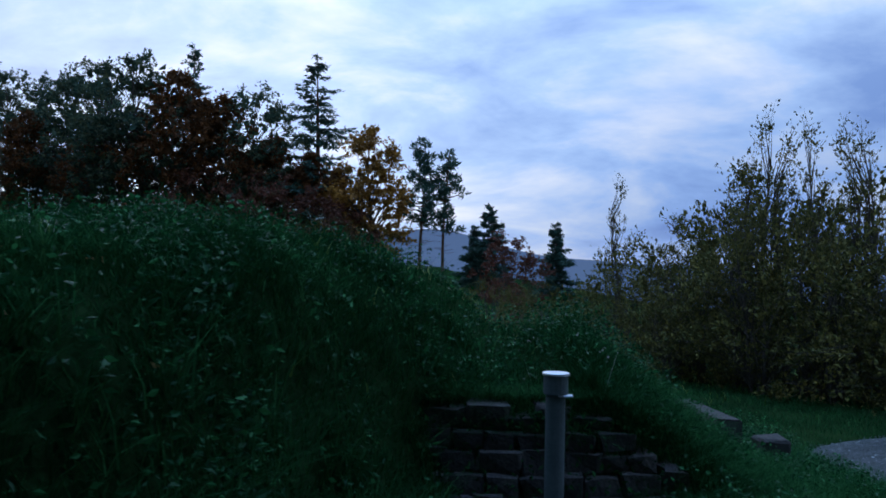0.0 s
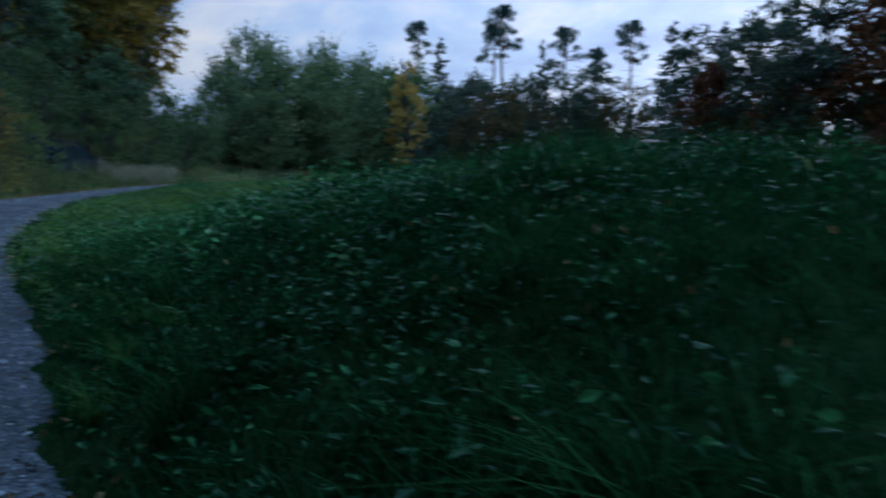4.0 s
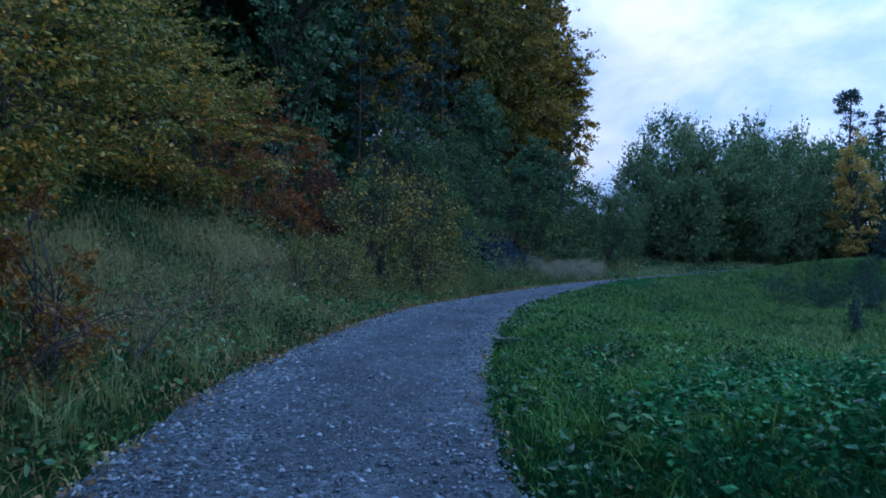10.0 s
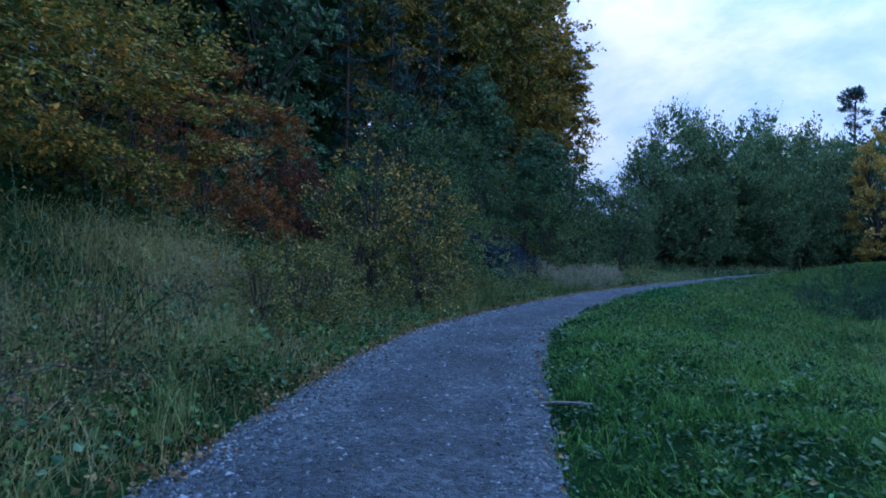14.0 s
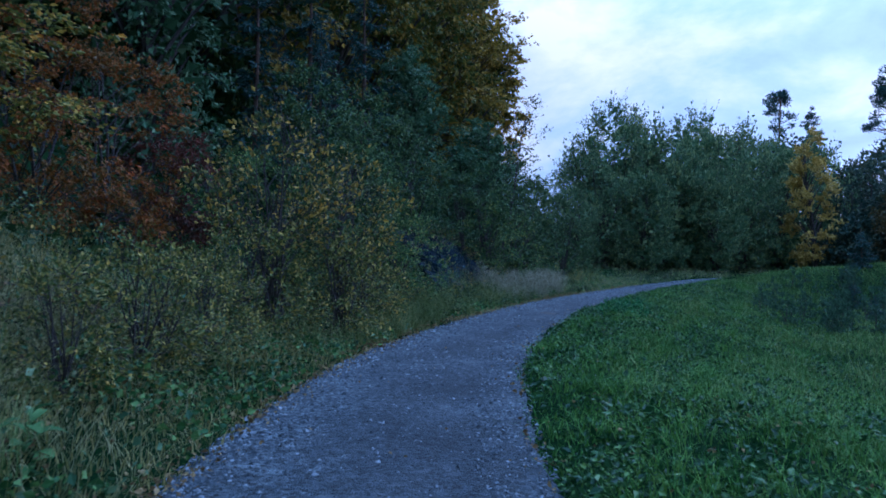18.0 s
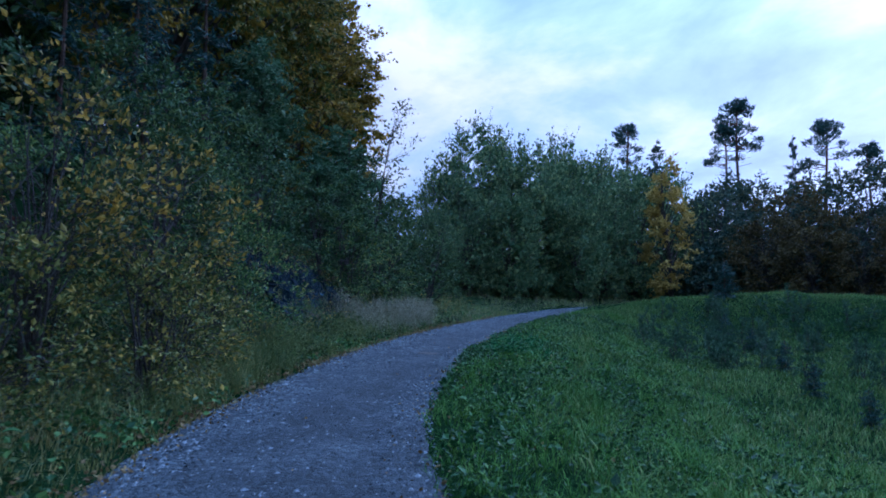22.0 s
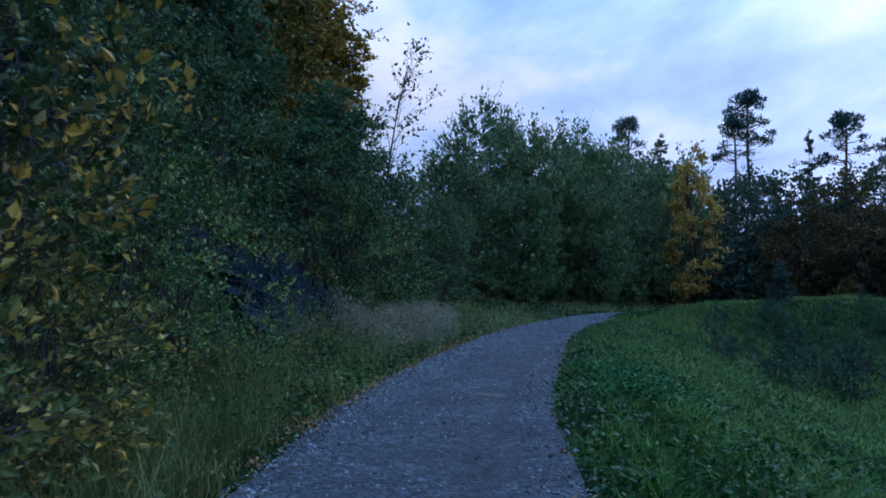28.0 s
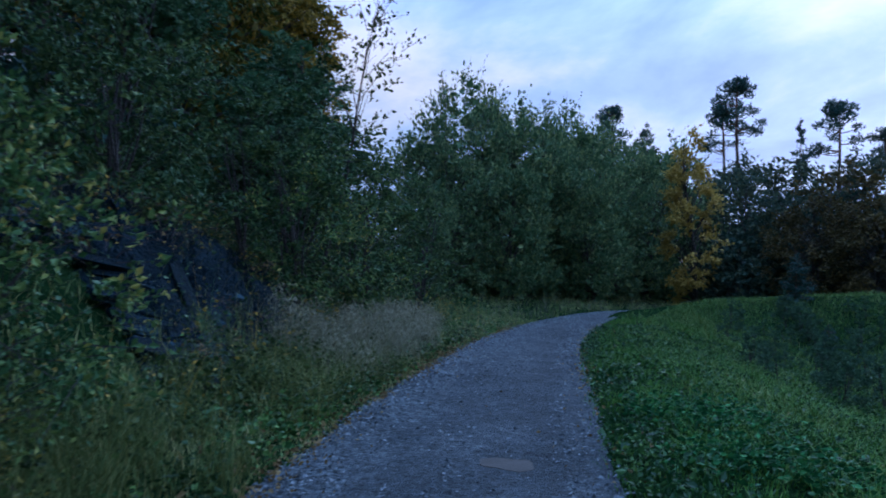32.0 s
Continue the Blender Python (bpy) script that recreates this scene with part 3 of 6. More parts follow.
tf = np.stack([ii * 25 + jj, (ii + 1) * 25 + jj, (ii + 1) * 25 + jj + 1, ii * 25 + jj + 1], -1).reshape(-1, 4)[:, ::-1]
path_mesh = mesh_np("path", tv.reshape(-1, 3), tf, M_GRAVEL, smooth=True)
loose = 0.25 + 0.6 * smooth(-wide, 0.0, 0.9) + 0.22 * smooth(wide, 0.75, 1.3) + 0.3 * ripple(tv[..., 0], tv[..., 1], 1.7, 2.0) + 0.2 * ripple(tv[..., 0], tv[..., 1], 5.0, 1.0)
loose = loose * (1 - smooth(tv[..., 0], 4.5, 6.5))
path_mesh.attributes.new("loose", "FLOAT", "POINT").data.foreach_set("value", np.clip(loose, 0, 1).ravel().astype(np.float32))
tagged(new("path", path_mesh), "grey compacted gravel track with faint ruts", "path", kind="structure")
# gravel apron before the dry-stone wall
ax, ay = np.meshgrid(np.linspace(2.6, 7.8, 66), np.linspace(-1.8, 4.9, 84), indexing="ij")
ad, _ = lateral(ax.ravel(), ay.ravel())
ad = ad.reshape(ax.shape)
keep = (ad > HALF - 0.15) & (ad < 4.9 + 0.15 * ripple(ax, ay, 3.0)) & (ay < 4.55 + 0.1 * ripple(ax, ay, 3.3)) & (ax < 4.7 + 0.1 * ripple(ax, ay, 4.0)) & (ax > 3.2 + 0.15 * ripple(ax, ay, 2.7))
az = ground(ax.ravel(), ay.ravel()).reshape(ax.shape) + 0.012 + 0.008 * ripple(ax, ay, 6.0)
ii, jj = np.meshgrid(np.arange(65), np.arange(83), indexing="ij")
af = np.stack([ii * 84 + jj, (ii + 1) * 84 + jj, (ii + 1) * 84 + jj + 1, ii * 84 + jj + 1], -1).reshape(-1, 4)
af = af[keep.ravel()[af].all(1)]
apron_mesh = mesh_np("gravel_apron", np.stack([ax, ay, az], -1).reshape(-1, 3), af, M_GRAVEL, smooth=True)
apron_mesh.attributes.new("loose", "FLOAT", "POINT").data.foreach_set("value", np.full(ax.size, 0.9, np.float32))
tagged(new("gravel_apron", apron_mesh), "loose grey gravel in front of the dry-stone wall", "gravel", kind="structure")

# far hills beyond the valley, an upright sheet coloured like distance haze
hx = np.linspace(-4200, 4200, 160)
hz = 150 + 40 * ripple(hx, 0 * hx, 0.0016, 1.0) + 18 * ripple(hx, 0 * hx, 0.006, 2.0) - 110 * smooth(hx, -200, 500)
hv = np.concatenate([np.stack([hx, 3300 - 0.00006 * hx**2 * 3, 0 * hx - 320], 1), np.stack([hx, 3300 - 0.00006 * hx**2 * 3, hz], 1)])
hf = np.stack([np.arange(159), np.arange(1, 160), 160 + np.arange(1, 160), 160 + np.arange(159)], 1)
tagged(new("backdrop", mesh_np("backdrop", hv, hf, M_HILL, smooth=True)), "blue hills far beyond the valley, haze put into their colour", "hills", kind="structure")

# ---- trees and bushes ----
def make_tree(kind, mat, tall, spread, seed, n_leaf=5000, leaf=0.28, clear=0.18, clumps=60, top=0.55, bark=None, lean=0.0, sag=0.3, clump=0.13, stems=1, ivy=0.0, inner=0, girth=1.0, layer=0.6, thin=2):
    """A broad-leaved tree or bush at the origin: tapered trunk with limbs, and a crown of leaf clumps with gaps."""
    r = np.random.default_rng(seed)
    root = new(kind)
    wood, crown = Quads(), Quads()
    trunks = []
    for s in range(stems):
        a, off = r.uniform(0, 6.28), (0.06 if stems == 1 else 0.32) * spread
        h = np.linspace(0, 1, 7)
        bend = np.stack([np.cos(a) * off * h**1.3 + lean * tall * h + 0.02 * tall * np.sin(h * 5 + s), np.sin(a) * off * h**1.3 + 0.02 * tall * np.cos(h * 4 + s) - 0.02 * tall, h * tall * (0.92 if stems == 1 else r.uniform(0.6, 0.95))], 1)
        if stems > 1:
            bend[:, :2] += 0.12 * r.normal(0, 1, 2) * spread * 0.4
        rad = (0.016 * tall / math.sqrt(stems) + 0.01) * girth * (1 - 0.93 * h) + 0.004
        bend[0, 2] = -0.25
        tube(wood, bend, rad, 7 if stems == 1 else 5)
        trunks.append(bend)
    # clumps inside an egg-shaped envelope
    f = clear + (1 - clear) * r.beta(1.6 if stems == 1 else 1.15, 1.5, clumps)
    g = (f - clear) / (1 - clear)
    env = spread * np.clip(np.where(g < top, 0.5 + 0.5 * np.sin(0.5 * np.pi * g / top), np.clip(np.cos(0.5 * np.pi * (g - top) / (1 - top)), 0.0, 1) ** 0.8), 0.06, 1)
    a = r.uniform(0, 6.28, clumps)
    rr = env * r.uniform(0.25, 1.0, clumps) ** 0.55
    cx = np.stack([np.cos(a) * rr, np.sin(a) * rr, f * tall], 1)
    cx[:, 0] += lean * tall * f
    for k, p in enumerate(cx):
        t = trunks[k % stems]
        low = max(0.05, p[2] / tall - 0.12 - 0.5 * rr[k] / tall)
        b = np.array([np.interp(low * tall, t[:, 2], t[:, i]) for i in range(3)])
        m = 0.5 * (b + p) + np.array([0, 0, 0.10 * rr[k]])
        w = girth * (0.004 * tall * (1 - p[2] / tall) + 0.012 + 0.002 * tall) / math.sqrt(stems)
        tube(wood, [b, m, p], [w, 0.6 * w, 0.2 * w], 4)
    # every clump is a spray of thin twigs with leaves along them
    size = clump * spread * r.uniform(0.7, 1.5, clumps)
    per = 9
    many = clumps * per
    base = np.repeat(cx, per, 0) + r.normal(0, 0.25, (many, 3)) * np.repeat(size, per)[:, None]
    out = unit(np.repeat(unit(cx - np.array([0, 0, 0.42 * tall])), per, 0) * 0.7 + r.normal(0, 0.75, (many, 3)) * np.array([1, 1, layer]) + np.array([0, 0, -0.35 * sag]))
    long = np.repeat(size, per) * r.uniform(0.7, 1.9, many)
    end = base + out * long[:, None]
    end[:, 2] -= 0.18 * sag * long
    for b, e, w in zip(base[::thin], end[::thin], long[::thin]):
        tube(wood, [b, e], [0.004 + 0.006 * w, 0.002 + 0.001 * w], 3)
    k = r.integers(0, many, n_leaf)
    u = r.uniform(0.1, 1.0, n_leaf)[:, None]
    pts = base[k] * (1 - u) + end[k] * u + r.normal(0, 1, (n_leaf, 3)) * (0.22 * leaf + 0.035 * long[k])[:, None] * np.array([1, 1, 0.7])
    leaves(crown, pts, out[k] * 0.8 + np.array([0, 0, -sag]), leaf, 0.6, r=r)
    if inner:
        # the shaded inside of the crown
        k = r.integers(0, clumps, inner)
        pts = cx[k] * np.array([0.62, 0.62, 1.0]) + r.normal(0, 0.1, (inner, 3)) * spread
        leaves(crown, pts, r.normal(0, 1, (inner, 3)), leaf * 2.4, 0.75, r=r)
    if ivy:
        h = r.uniform(0.02, ivy, 2600) * tall
        ang = r.uniform(0, 6.28, 2600)
        o = 0.03 * tall * r.uniform(0.5, 1.6, 2600)
        base = np.stack([np.interp(h, trunks[0][:, 2], trunks[0][:, 0]) + np.cos(ang) * o, np.interp(h, trunks[0][:, 2], trunks[0][:, 1]) + np.sin(ang) * o, h], 1)
        leaves(crown, base, np.stack([np.cos(ang), np.sin(ang), -0.4 + 0 * ang], 1), 0.2, 0.8, r=r)
    part("trunk", wood.mesh("trunk", bark or M_BARK), root)
    part("crown", crown.mesh("crown", mat), root)
    return root


def make_spruce(kind, tall, spread, seed, whorls=26, clear=0.08, n_needle=70, mat=None, size=0.26):
    """A conical conifer with drooping whorls."""
    r = np.random.default_rng(seed)
    root = new(kind)
    wood, crown = Quads(), Quads()
    tube(wood, [(0, 0, -0.3), (0.01 * tall, 0, 0.5 * tall), (0, 0, tall)], [0.014 * tall, 0.008 * tall, 0.01], 7)
    for k in range(whorls):
        f = clear + (1 - clear) * (k + r.uniform(-0.3, 0.3)) / whorls
        f = min(max(f, clear), 0.99)
        reach = spread * (1 - f) ** 0.75 / (1 - clear) ** 0.75 + 0.1
        level = f
        for a in np.arange(5) * 1.2566 + r.uniform(0, 6.28):
            if r.random() < 0.2:
                continue
            f = min(max(level + r.normal(0, 0.5) / whorls, clear), 0.985)
            n = 6
            g = np.linspace(0, 1, n)
            l = reach * r.uniform(0.55, 1.15)
            d = np.array([math.cos(a + r.normal(0, 0.15)), math.sin(a), 0])
            pts = g[:, None] * l * d + np.stack([0 * g, 0 * g, f * tall - l * (0.30 * g - 0.02) * (1.15 - f) + 0.16 * l * g**3], 1)
            tube(wood, pts, 0.012 + 0.010 * l * 0.3 * (1 - g), 3)
            m = int(n_needle * (0.3 + l / spread))
            u = r.uniform(0.12, 1, m)
            p = np.stack([np.interp(u, g, pts[:, i]) for i in range(3)], 1)
            side = np.cross(d, [0, 0, 1.0])
            tipd = d * 0.7 + side * r.choice([-1, 1], m)[:, None] * 0.8 + np.array([0, 0, -0.55])
            leaves(crown, p + r.normal(0, 0.05, (m, 3)), tipd, size * (1.2 - 0.5 * u) * (0.6 + 0.5 * l / spread), 0.32, r=r)
    part("trunk", wood.mesh("trunk", M_PINEBARK), root)
    part("crown", crown.mesh("crown", mat or M_NEEDLE), root)
    return root


def make_pine(kind, tall, spread, seed, clear=0.55, tufts=34, per=150, mat=None):
    """A Scots pine: long bare trunk, flat tufted crown."""
    r = np.random.default_rng(seed)
    root = new(kind)
    wood, crown = Quads(), Quads()
    h = np.linspace(0, 1, 8)
    trunk = np.stack([0.025 * tall * np.sin(h * 3 + seed), 0.02 * tall * np.sin(h * 4 + 1), h * tall], 1)
    trunk[0, 2] = -0.3
    tube(wood, trunk, 0.013 * tall * (1 - 0.8 * h) + 0.01, 7)
    for k in range(tufts):
        f = r.uniform(clear, 1.0)
        g = (f - clear) / (1 - clear)
        l = spread * r.uniform(0.25, 1.0) * (1.0 - 0.72 * g * g)
        a = r.uniform(0, 6.28)
        b = np.array([np.interp(f, h, trunk[:, i]) for i in range(3)])
        e = b + np.array([math.cos(a) * l, math.sin(a) * l, l * r.uniform(0.0, 0.45)])
        tube(wood, [b, 0.5 * (b + e) - np.array([0, 0, 0.06 * l]), e], [0.05, 0.035, 0.015], 4)
        c = e + unit(r.normal(0, 1, (per, 3))) * (r.random((per, 1)) ** 0.4) * np.array([0.62, 0.62, 0.4]) * r.uniform(0.7, 1.3) * (0.25 * spread + 0.2)
        leaves(crown, c, np.array([0, 0, 0.6]) + 0.6 * unit(c - e), 0.32, 0.3, r=r)
    for k in range(7):
        f, a = r.uniform(0.25, clear), r.uniform(0, 6.28)
        b = np.array([np.interp(f, h, trunk[:, i]) for i in range(3)])
        tube(wood, [b, b + np.array([math.cos(a), math.sin(a), 0.1]) * r.uniform(0.4, 1.6)], [0.03, 0.008], 3)
    part("trunk", wood.mesh("trunk", M_PINEBARK), root)
    part("crown", crown.mesh("crown", mat or M_NEEDLE), root)
    return root


def stand(ob, x, y, turn=0.0, size=1.0, label="", category="tree", group="", dz=0.0, copy=True, stretch=1.0):
    """Puts a tree, or a copy of it, on the ground."""
    m = Matrix.Translation((x, y, float(ground(np.array([x]), np.array([y]))[0]) + dz)) @ Matrix.Rotation(turn, 4, "Z")
    if copy:
        ob = copy_thing(ob, m)
    else:
        ob.matrix_basis = m
    ob.scale = (size, size, size * stretch)
    return tagged(ob, label, category, group)


# copies take the prototype's pose, so each prototype is placed last in its list of copies
def grove(proto, places, label, category, group=""):
    for x, y, turn, size, *more in places[1:]:
        stand(proto, x, y, turn, size, label, category, group, stretch=more[0] if more else 1.0)
    x, y, turn, size, *more = places[0]
    stand(proto, x, y, turn, size, label, category, group, copy=False, stretch=more[0] if more else 1.0)


# tall beeches at the edge of the wood
grove(make_tree("beech", M_BEECH, 27, 6.0, 11, 20000, 0.32, 0.02, 170, 0.5, sag=0.5, clump=0.14, inner=1600, layer=0.2, thin=5), [(-87.5, 34.5, 0, 1.2), (-80.5, 29, 1.9, 1.15), (-73.5, 24, 4.1, 1.1), (-66.5, 19.5, 3.0, 1.05), (-60, 14.5, 2.0, 1.02), (-54, 9.5, 2.5, 0.95), (-62, 8, 0.7, 1.05), (-47, 1, 5.1, 0.95), (-40, -6, 3.3, 0.9)],
      "tall beech with green leaves turning gold at the wood's edge", "tree", "beeches of the wood")
grove(make_tree("golden_beech", M_GOLD, 24, 4.8, 12, 15000, 0.28, 0.06, 130, 0.55, sag=0.5, clump=0.14, inner=900, layer=0.25, thin=5), [(-50, 8.5, 0, 1.0), (-85, 36.2, 2.2, 1.12), (-77.5, 29.5, 0.9, 1.1), (-43, -1.5, 4.0, 0.95)],
      "beech in golden autumn leaf among darker trees", "tree", "beeches of the wood")
# last six oaks stand unseen behind the start, added to shade the mound
grove(make_tree("oak", M_GREENLEAF, 20, 5.4, 13, 7500, 0.34, 0.03, 110, 0.5, clump=0.15, inner=1500, thin=6), [(-45, 5, 0, 1.0), (-39, 0.5, 1.1, 0.95), (-33, -4.5, 2.7, 0.95), (-27, -7, 4.4, 0.9), (-20, -9, 0.4, 0.85), (-13, -10, 3.9, 0.85), (-52, 3, 5.5, 1.1), (-45, -6, 2.1, 1.1), (-34, -12, 1.4, 1.1), (-22, -15, 3.1, 1.1), (-66, 12, 2.2, 1.1), (-7, -8.0, 0.3, 1.05), (-1.5, -7.6, 1.3, 1.1), (4.5, -8.2, 2.3, 1.1), (10.5, -6.8, 3.4, 1.05), (-3, -15, 4.4, 1.1), (5, -15, 5.2, 1.1)],
      "dark green broad-leaved tree on the wooded bank", "tree", "trees of the wood")
# ivy-hung willow with pale leaves
grove(make_tree("ivy_tree", M_IVY, 15, 2.6, 14, 9000, 0.2, 0.02, 90, 0.6, clump=0.2, ivy=0.8, inner=1200), [(-37.2, 3.6, 0, 1.0), (-47.0, 18.7, 2.0, 0.66, 0.62), (-46.6, 14.8, 4.2, 0.6, 0.85), (-49.4, 20.4, 1.0, 0.55, 0.55), (-45.2, 17.0, 5.0, 0.5, 0.6)],
      "slim tree hung with pale grey-green ivy", "tree", "ivy trees")
# young pines before the beeches
grove(make_spruce("young_pine", 10, 2.2, 15, 20, 0.05, 34, size=0.34), [(-43.5, 9.6, 0, 1.0), (-41.5, 7.2, 1, 0.85), (-46, 12.5, 2, 1.05), (-39.5, 9.0, 3, 0.62)],
      "young blue-green pine below the beeches", "tree", "young pines")
# hornbeam bush, orange on its sunny side
grove(make_tree("hornbeam_bush", M_HORNBEAM, 7.2, 3.6, 16, 19000, 0.12, 0.03, 85, 0.35, sag=0.3, clump=0.17, stems=5, inner=0, layer=0.05), [(-24.4, -0.6, 0, 0.78, 0.66), (-21.6, -1.9, 2.2, 0.78, 0.72), (-18.4, -2.7, 4.4, 0.74, 0.74), (-15.2, -3.0, 1.2, 0.7, 0.8), (-20.6, -5.6, 3.1, 1.05, 0.85), (-16.6, -6.4, 5.2, 0.95, 0.9)],
      "broad bush with leaves turning green to orange", "bush", "bushes on the bank")
grove(make_tree("orange_hornbeam", M_ORANGE, 5.4, 2.0, 41, 8000, 0.1, 0.02, 60, 0.45, sag=0.35, clump=0.16, stems=4, layer=0.2), [(-27.6, 1.5, 0, 0.72, 0.95), (-26.2, 0.4, 2.0, 0.7, 0.95), (-28.6, 2.4, 4.0, 0.72, 1.0)],
      "hornbeam bush in orange and red autumn leaf", "bush", "bushes on the bank")
grove(make_tree("red_bush", M_REDLEAF, 4.6, 1.8, 17, 5000, 0.12, 0.02, 50, 0.5, clump=0.16, stems=4), [(-29.6, 3.5, 0, 0.56), (-31.2, 4.3, 2, 0.5)], "dark red leafy bush on the bank", "bush", "red bushes")
# hazels with yellowing leaves beside the track
grove(make_tree("hazel_bush", M_HAZEL, 4.0, 1.5, 18, 2500, 0.1, 0.42, 60, 0.45, sag=-0.2, clump=0.2, stems=8), [(-30.1, 7.1, 0, 0.9), (-27.7, 5.1, 3.6, 0.9, 1.05)],
      "sparse hazel bush with yellowing leaves beside the track", "bush", "hazels")
r43 = np.random.default_rng(43)
low_hazels = []
for x0 in np.arange(-32.6, -21.0, 0.85):
    n = int(np.argmin(np.abs(TRACK[:, 0] - x0 - 1.2)))
    off = r43.uniform(2.15, 3.1)
    low_hazels.append((float(TRACK[n, 0] - SIDE[n, 0] * off), float(TRACK[n, 1] - SIDE[n, 1] * off), r43.uniform(0, 6), r43.uniform(0.55, 1.0)))
grove(make_tree("young_hazel", M_BROWNHAZEL, 1.9, 1.0, 43, 2600, 0.075, 0.0, 46, 0.5, sag=-0.1, clump=0.24, stems=7), low_hazels, "low hazel with ochre and brown leaves in the verge", "bush", "hazels")
grove(make_tree("green_hazel", M_DARKHAZEL, 3.6, 1.6, 42, 4600, 0.082, 0.0, 40, 0.45, sag=-0.2, clump=0.19, stems=8), [(-33.6, 9.7, 0, 0.72), (-34.5, 9.3, 2.0, 0.85), (-32.6, 8.6, 3.0, 0.62), (-29.9, 5.4, 4.0, 0.85), (-40.6, 15.6, 1.0, 0.8), (-43.4, 18.6, 5.0, 0.8)],
      "dark green hazel bush with a few yellow leaves", "bush", "hazels")
# last five bushes: an unseen screen added behind the start to cut light
grove(make_tree("green_bush", M_BUSHLEAF, 3.4, 1.7, 19, 4400, 0.1, 0.02, 34, 0.5, clump=0.18, stems=6), [(-36.0, 8.9, 0, 1.0), (-34.2, 8.2, 3.7, 0.95), (-36.6, 7.6, 2.2, 1.3), (-38.6, 9.2, 1.2, 1.2), (-40.2, 10.9, 3.1, 1.2), (-42.2, 13.0, 5.1, 1.2), (-42.2, 16.5, 1.3, 1.15), (-41.0, 14.9, 2.6, 0.9), (-44.6, 19.6, 3.7, 1.0), (-47.2, 23.2, 5.0, 1.1), (-50.5, 22.3, 0.6, 1.25), (-52.5, 23.6, 1.6, 1.35), (-49, 20.6, 2.9, 1.15), (-39.6, 12.4, 0.8, 0.9), (-12.4, -2.9, 1.4, 0.9), (-9.6, -2.4, 4.0, 0.8), (-10.9, -2.6, 2.6, 0.75), (-7.6, -2.6, 0.6, 0.7), (-5.5, -4.6, 1.0, 1.5), (-2.2, -5.6, 2.0, 1.6), (1.4, -6.4, 3.0, 1.6), (5.2, -5.6, 4.0, 1.6), (8.6, -3.6, 5.0, 1.5)],
      "dense green bush at the foot of the bank", "bush", "green bushes")
grove(make_tree("beech_shrub", M_ORANGEBROWN, 2.0, 0.55, 20, 1300, 0.075, 0.02, 30, 0.4, clump=0.22, stems=2, lean=0.12), [(-13.1, -0.85, 4.2, 0.8), (-12.5, -0.8, 2, 0.5)], "small beech shrub with rust-brown leaves", "shrub", "beech shrubs")
# the thicket across the meadow
grove(make_tree("willow", M_WILLOW, 11.5, 3.8, 21, 9000, 0.2, 0.0, 130, 0.6, sag=-1.5, clump=0.17, stems=5, inner=800, thin=1), [(-60.5, 35.5, 0, 0.97, 1.0), (-57, 32.4, 1.0, 0.64), (-60, 40, 2.0, 0.86), (-62, 45, 3.0, 0.86), (-65, 51, 4.0, 0.95), (-64, 38, 5.0, 0.98), (-66, 48, 0.5, 1.05), (-54.5, 28.5, 1.8, 0.4), (-60.5, 47.5, 5.2, 0.8)],
      "grey-green willow in the thicket across the meadow", "tree", "thicket across the meadow")
grove(make_tree("alder", M_WILLOW, 9.5, 3.2, 22, 8000, 0.2, 0.0, 100, 0.6, sag=-1.5, clump=0.18, stems=5, inner=700), [(-58.5, 38, 0, 1.0), (-60, 43, 2, 1.05), (-63, 54, 4, 1.1), (-65, 60, 1, 1.2), (-56.5, 35, 3.3, 0.7), (-67, 55, 5.4, 1.2), (-57.5, 42, 1.4, 0.66), (-61.5, 31.2, 2.6, 0.5), (-62.8, 29.4, 0.9, 0.38), (-60.0, 28.2, 4.4, 0.36), (-57.4, 27.0, 1.1, 0.33)],
      "dark green alder in the thicket across the meadow", "tree", "thicket across the meadow")
grove(make_tree("yellow_birch", M_YELLOW, 10.5, 1.7, 23, 6500, 0.2, 0.0, 70, 0.4, sag=0.3, clump=0.2), [(-57.6, 51.6, 0, 1.08)], "slender tree in bright yellow leaf", "tree")
grove(make_tree("brown_oak", M_RUST, 9.0, 2.9, 24, 7000, 0.22, 0.06, 100, 0.5, clump=0.135, inner=250, thin=3), [(-6.3, 48.6, 1.9, 0.78), (-28, 55, 3.1, 0.9), (-21, 50, 4.4, 0.75), (-14.4, 47.6, 5.1, 1.2), (-11.6, 48.0, 1.0, 1.08), (-8.6, 48.2, 2.2, 0.85), (-4.2, 47, 0.3, 0.7)],
      "oak in dark rust-brown leaf", "tree", "far oaks")
grove(make_tree("olive_oak", M_OLIVE, 9.0, 3.2, 38, 6500, 0.24, 0.0, 100, 0.5, clump=0.15, stems=2), [(-52.5, 64, 0, 1.0), (-40, 62, 2.0, 1.0), (-48.0, 54.5, 3.0, 0.78), (-51.2, 58.2, 4.0, 1.08), (-52.0, 55.2, 1.7, 0.78), (-45.0, 55.5, 5.0, 0.72)], "oak in dull olive-brown leaf", "tree", "far oaks")
grove(make_tree("orange_oak", M_ORANGEBROWN, 10.0, 2.9, 25, 9500, 0.22, 0.03, 100, 0.55, clump=0.14, inner=250, thin=3), [(-2.1, 45.6, 0, 0.9), (-6.8, 49.4, 2.0, 0.6), (-4.6, 47.5, 4.0, 0.55)], "tree in orange-brown autumn leaf", "tree", "far oaks")
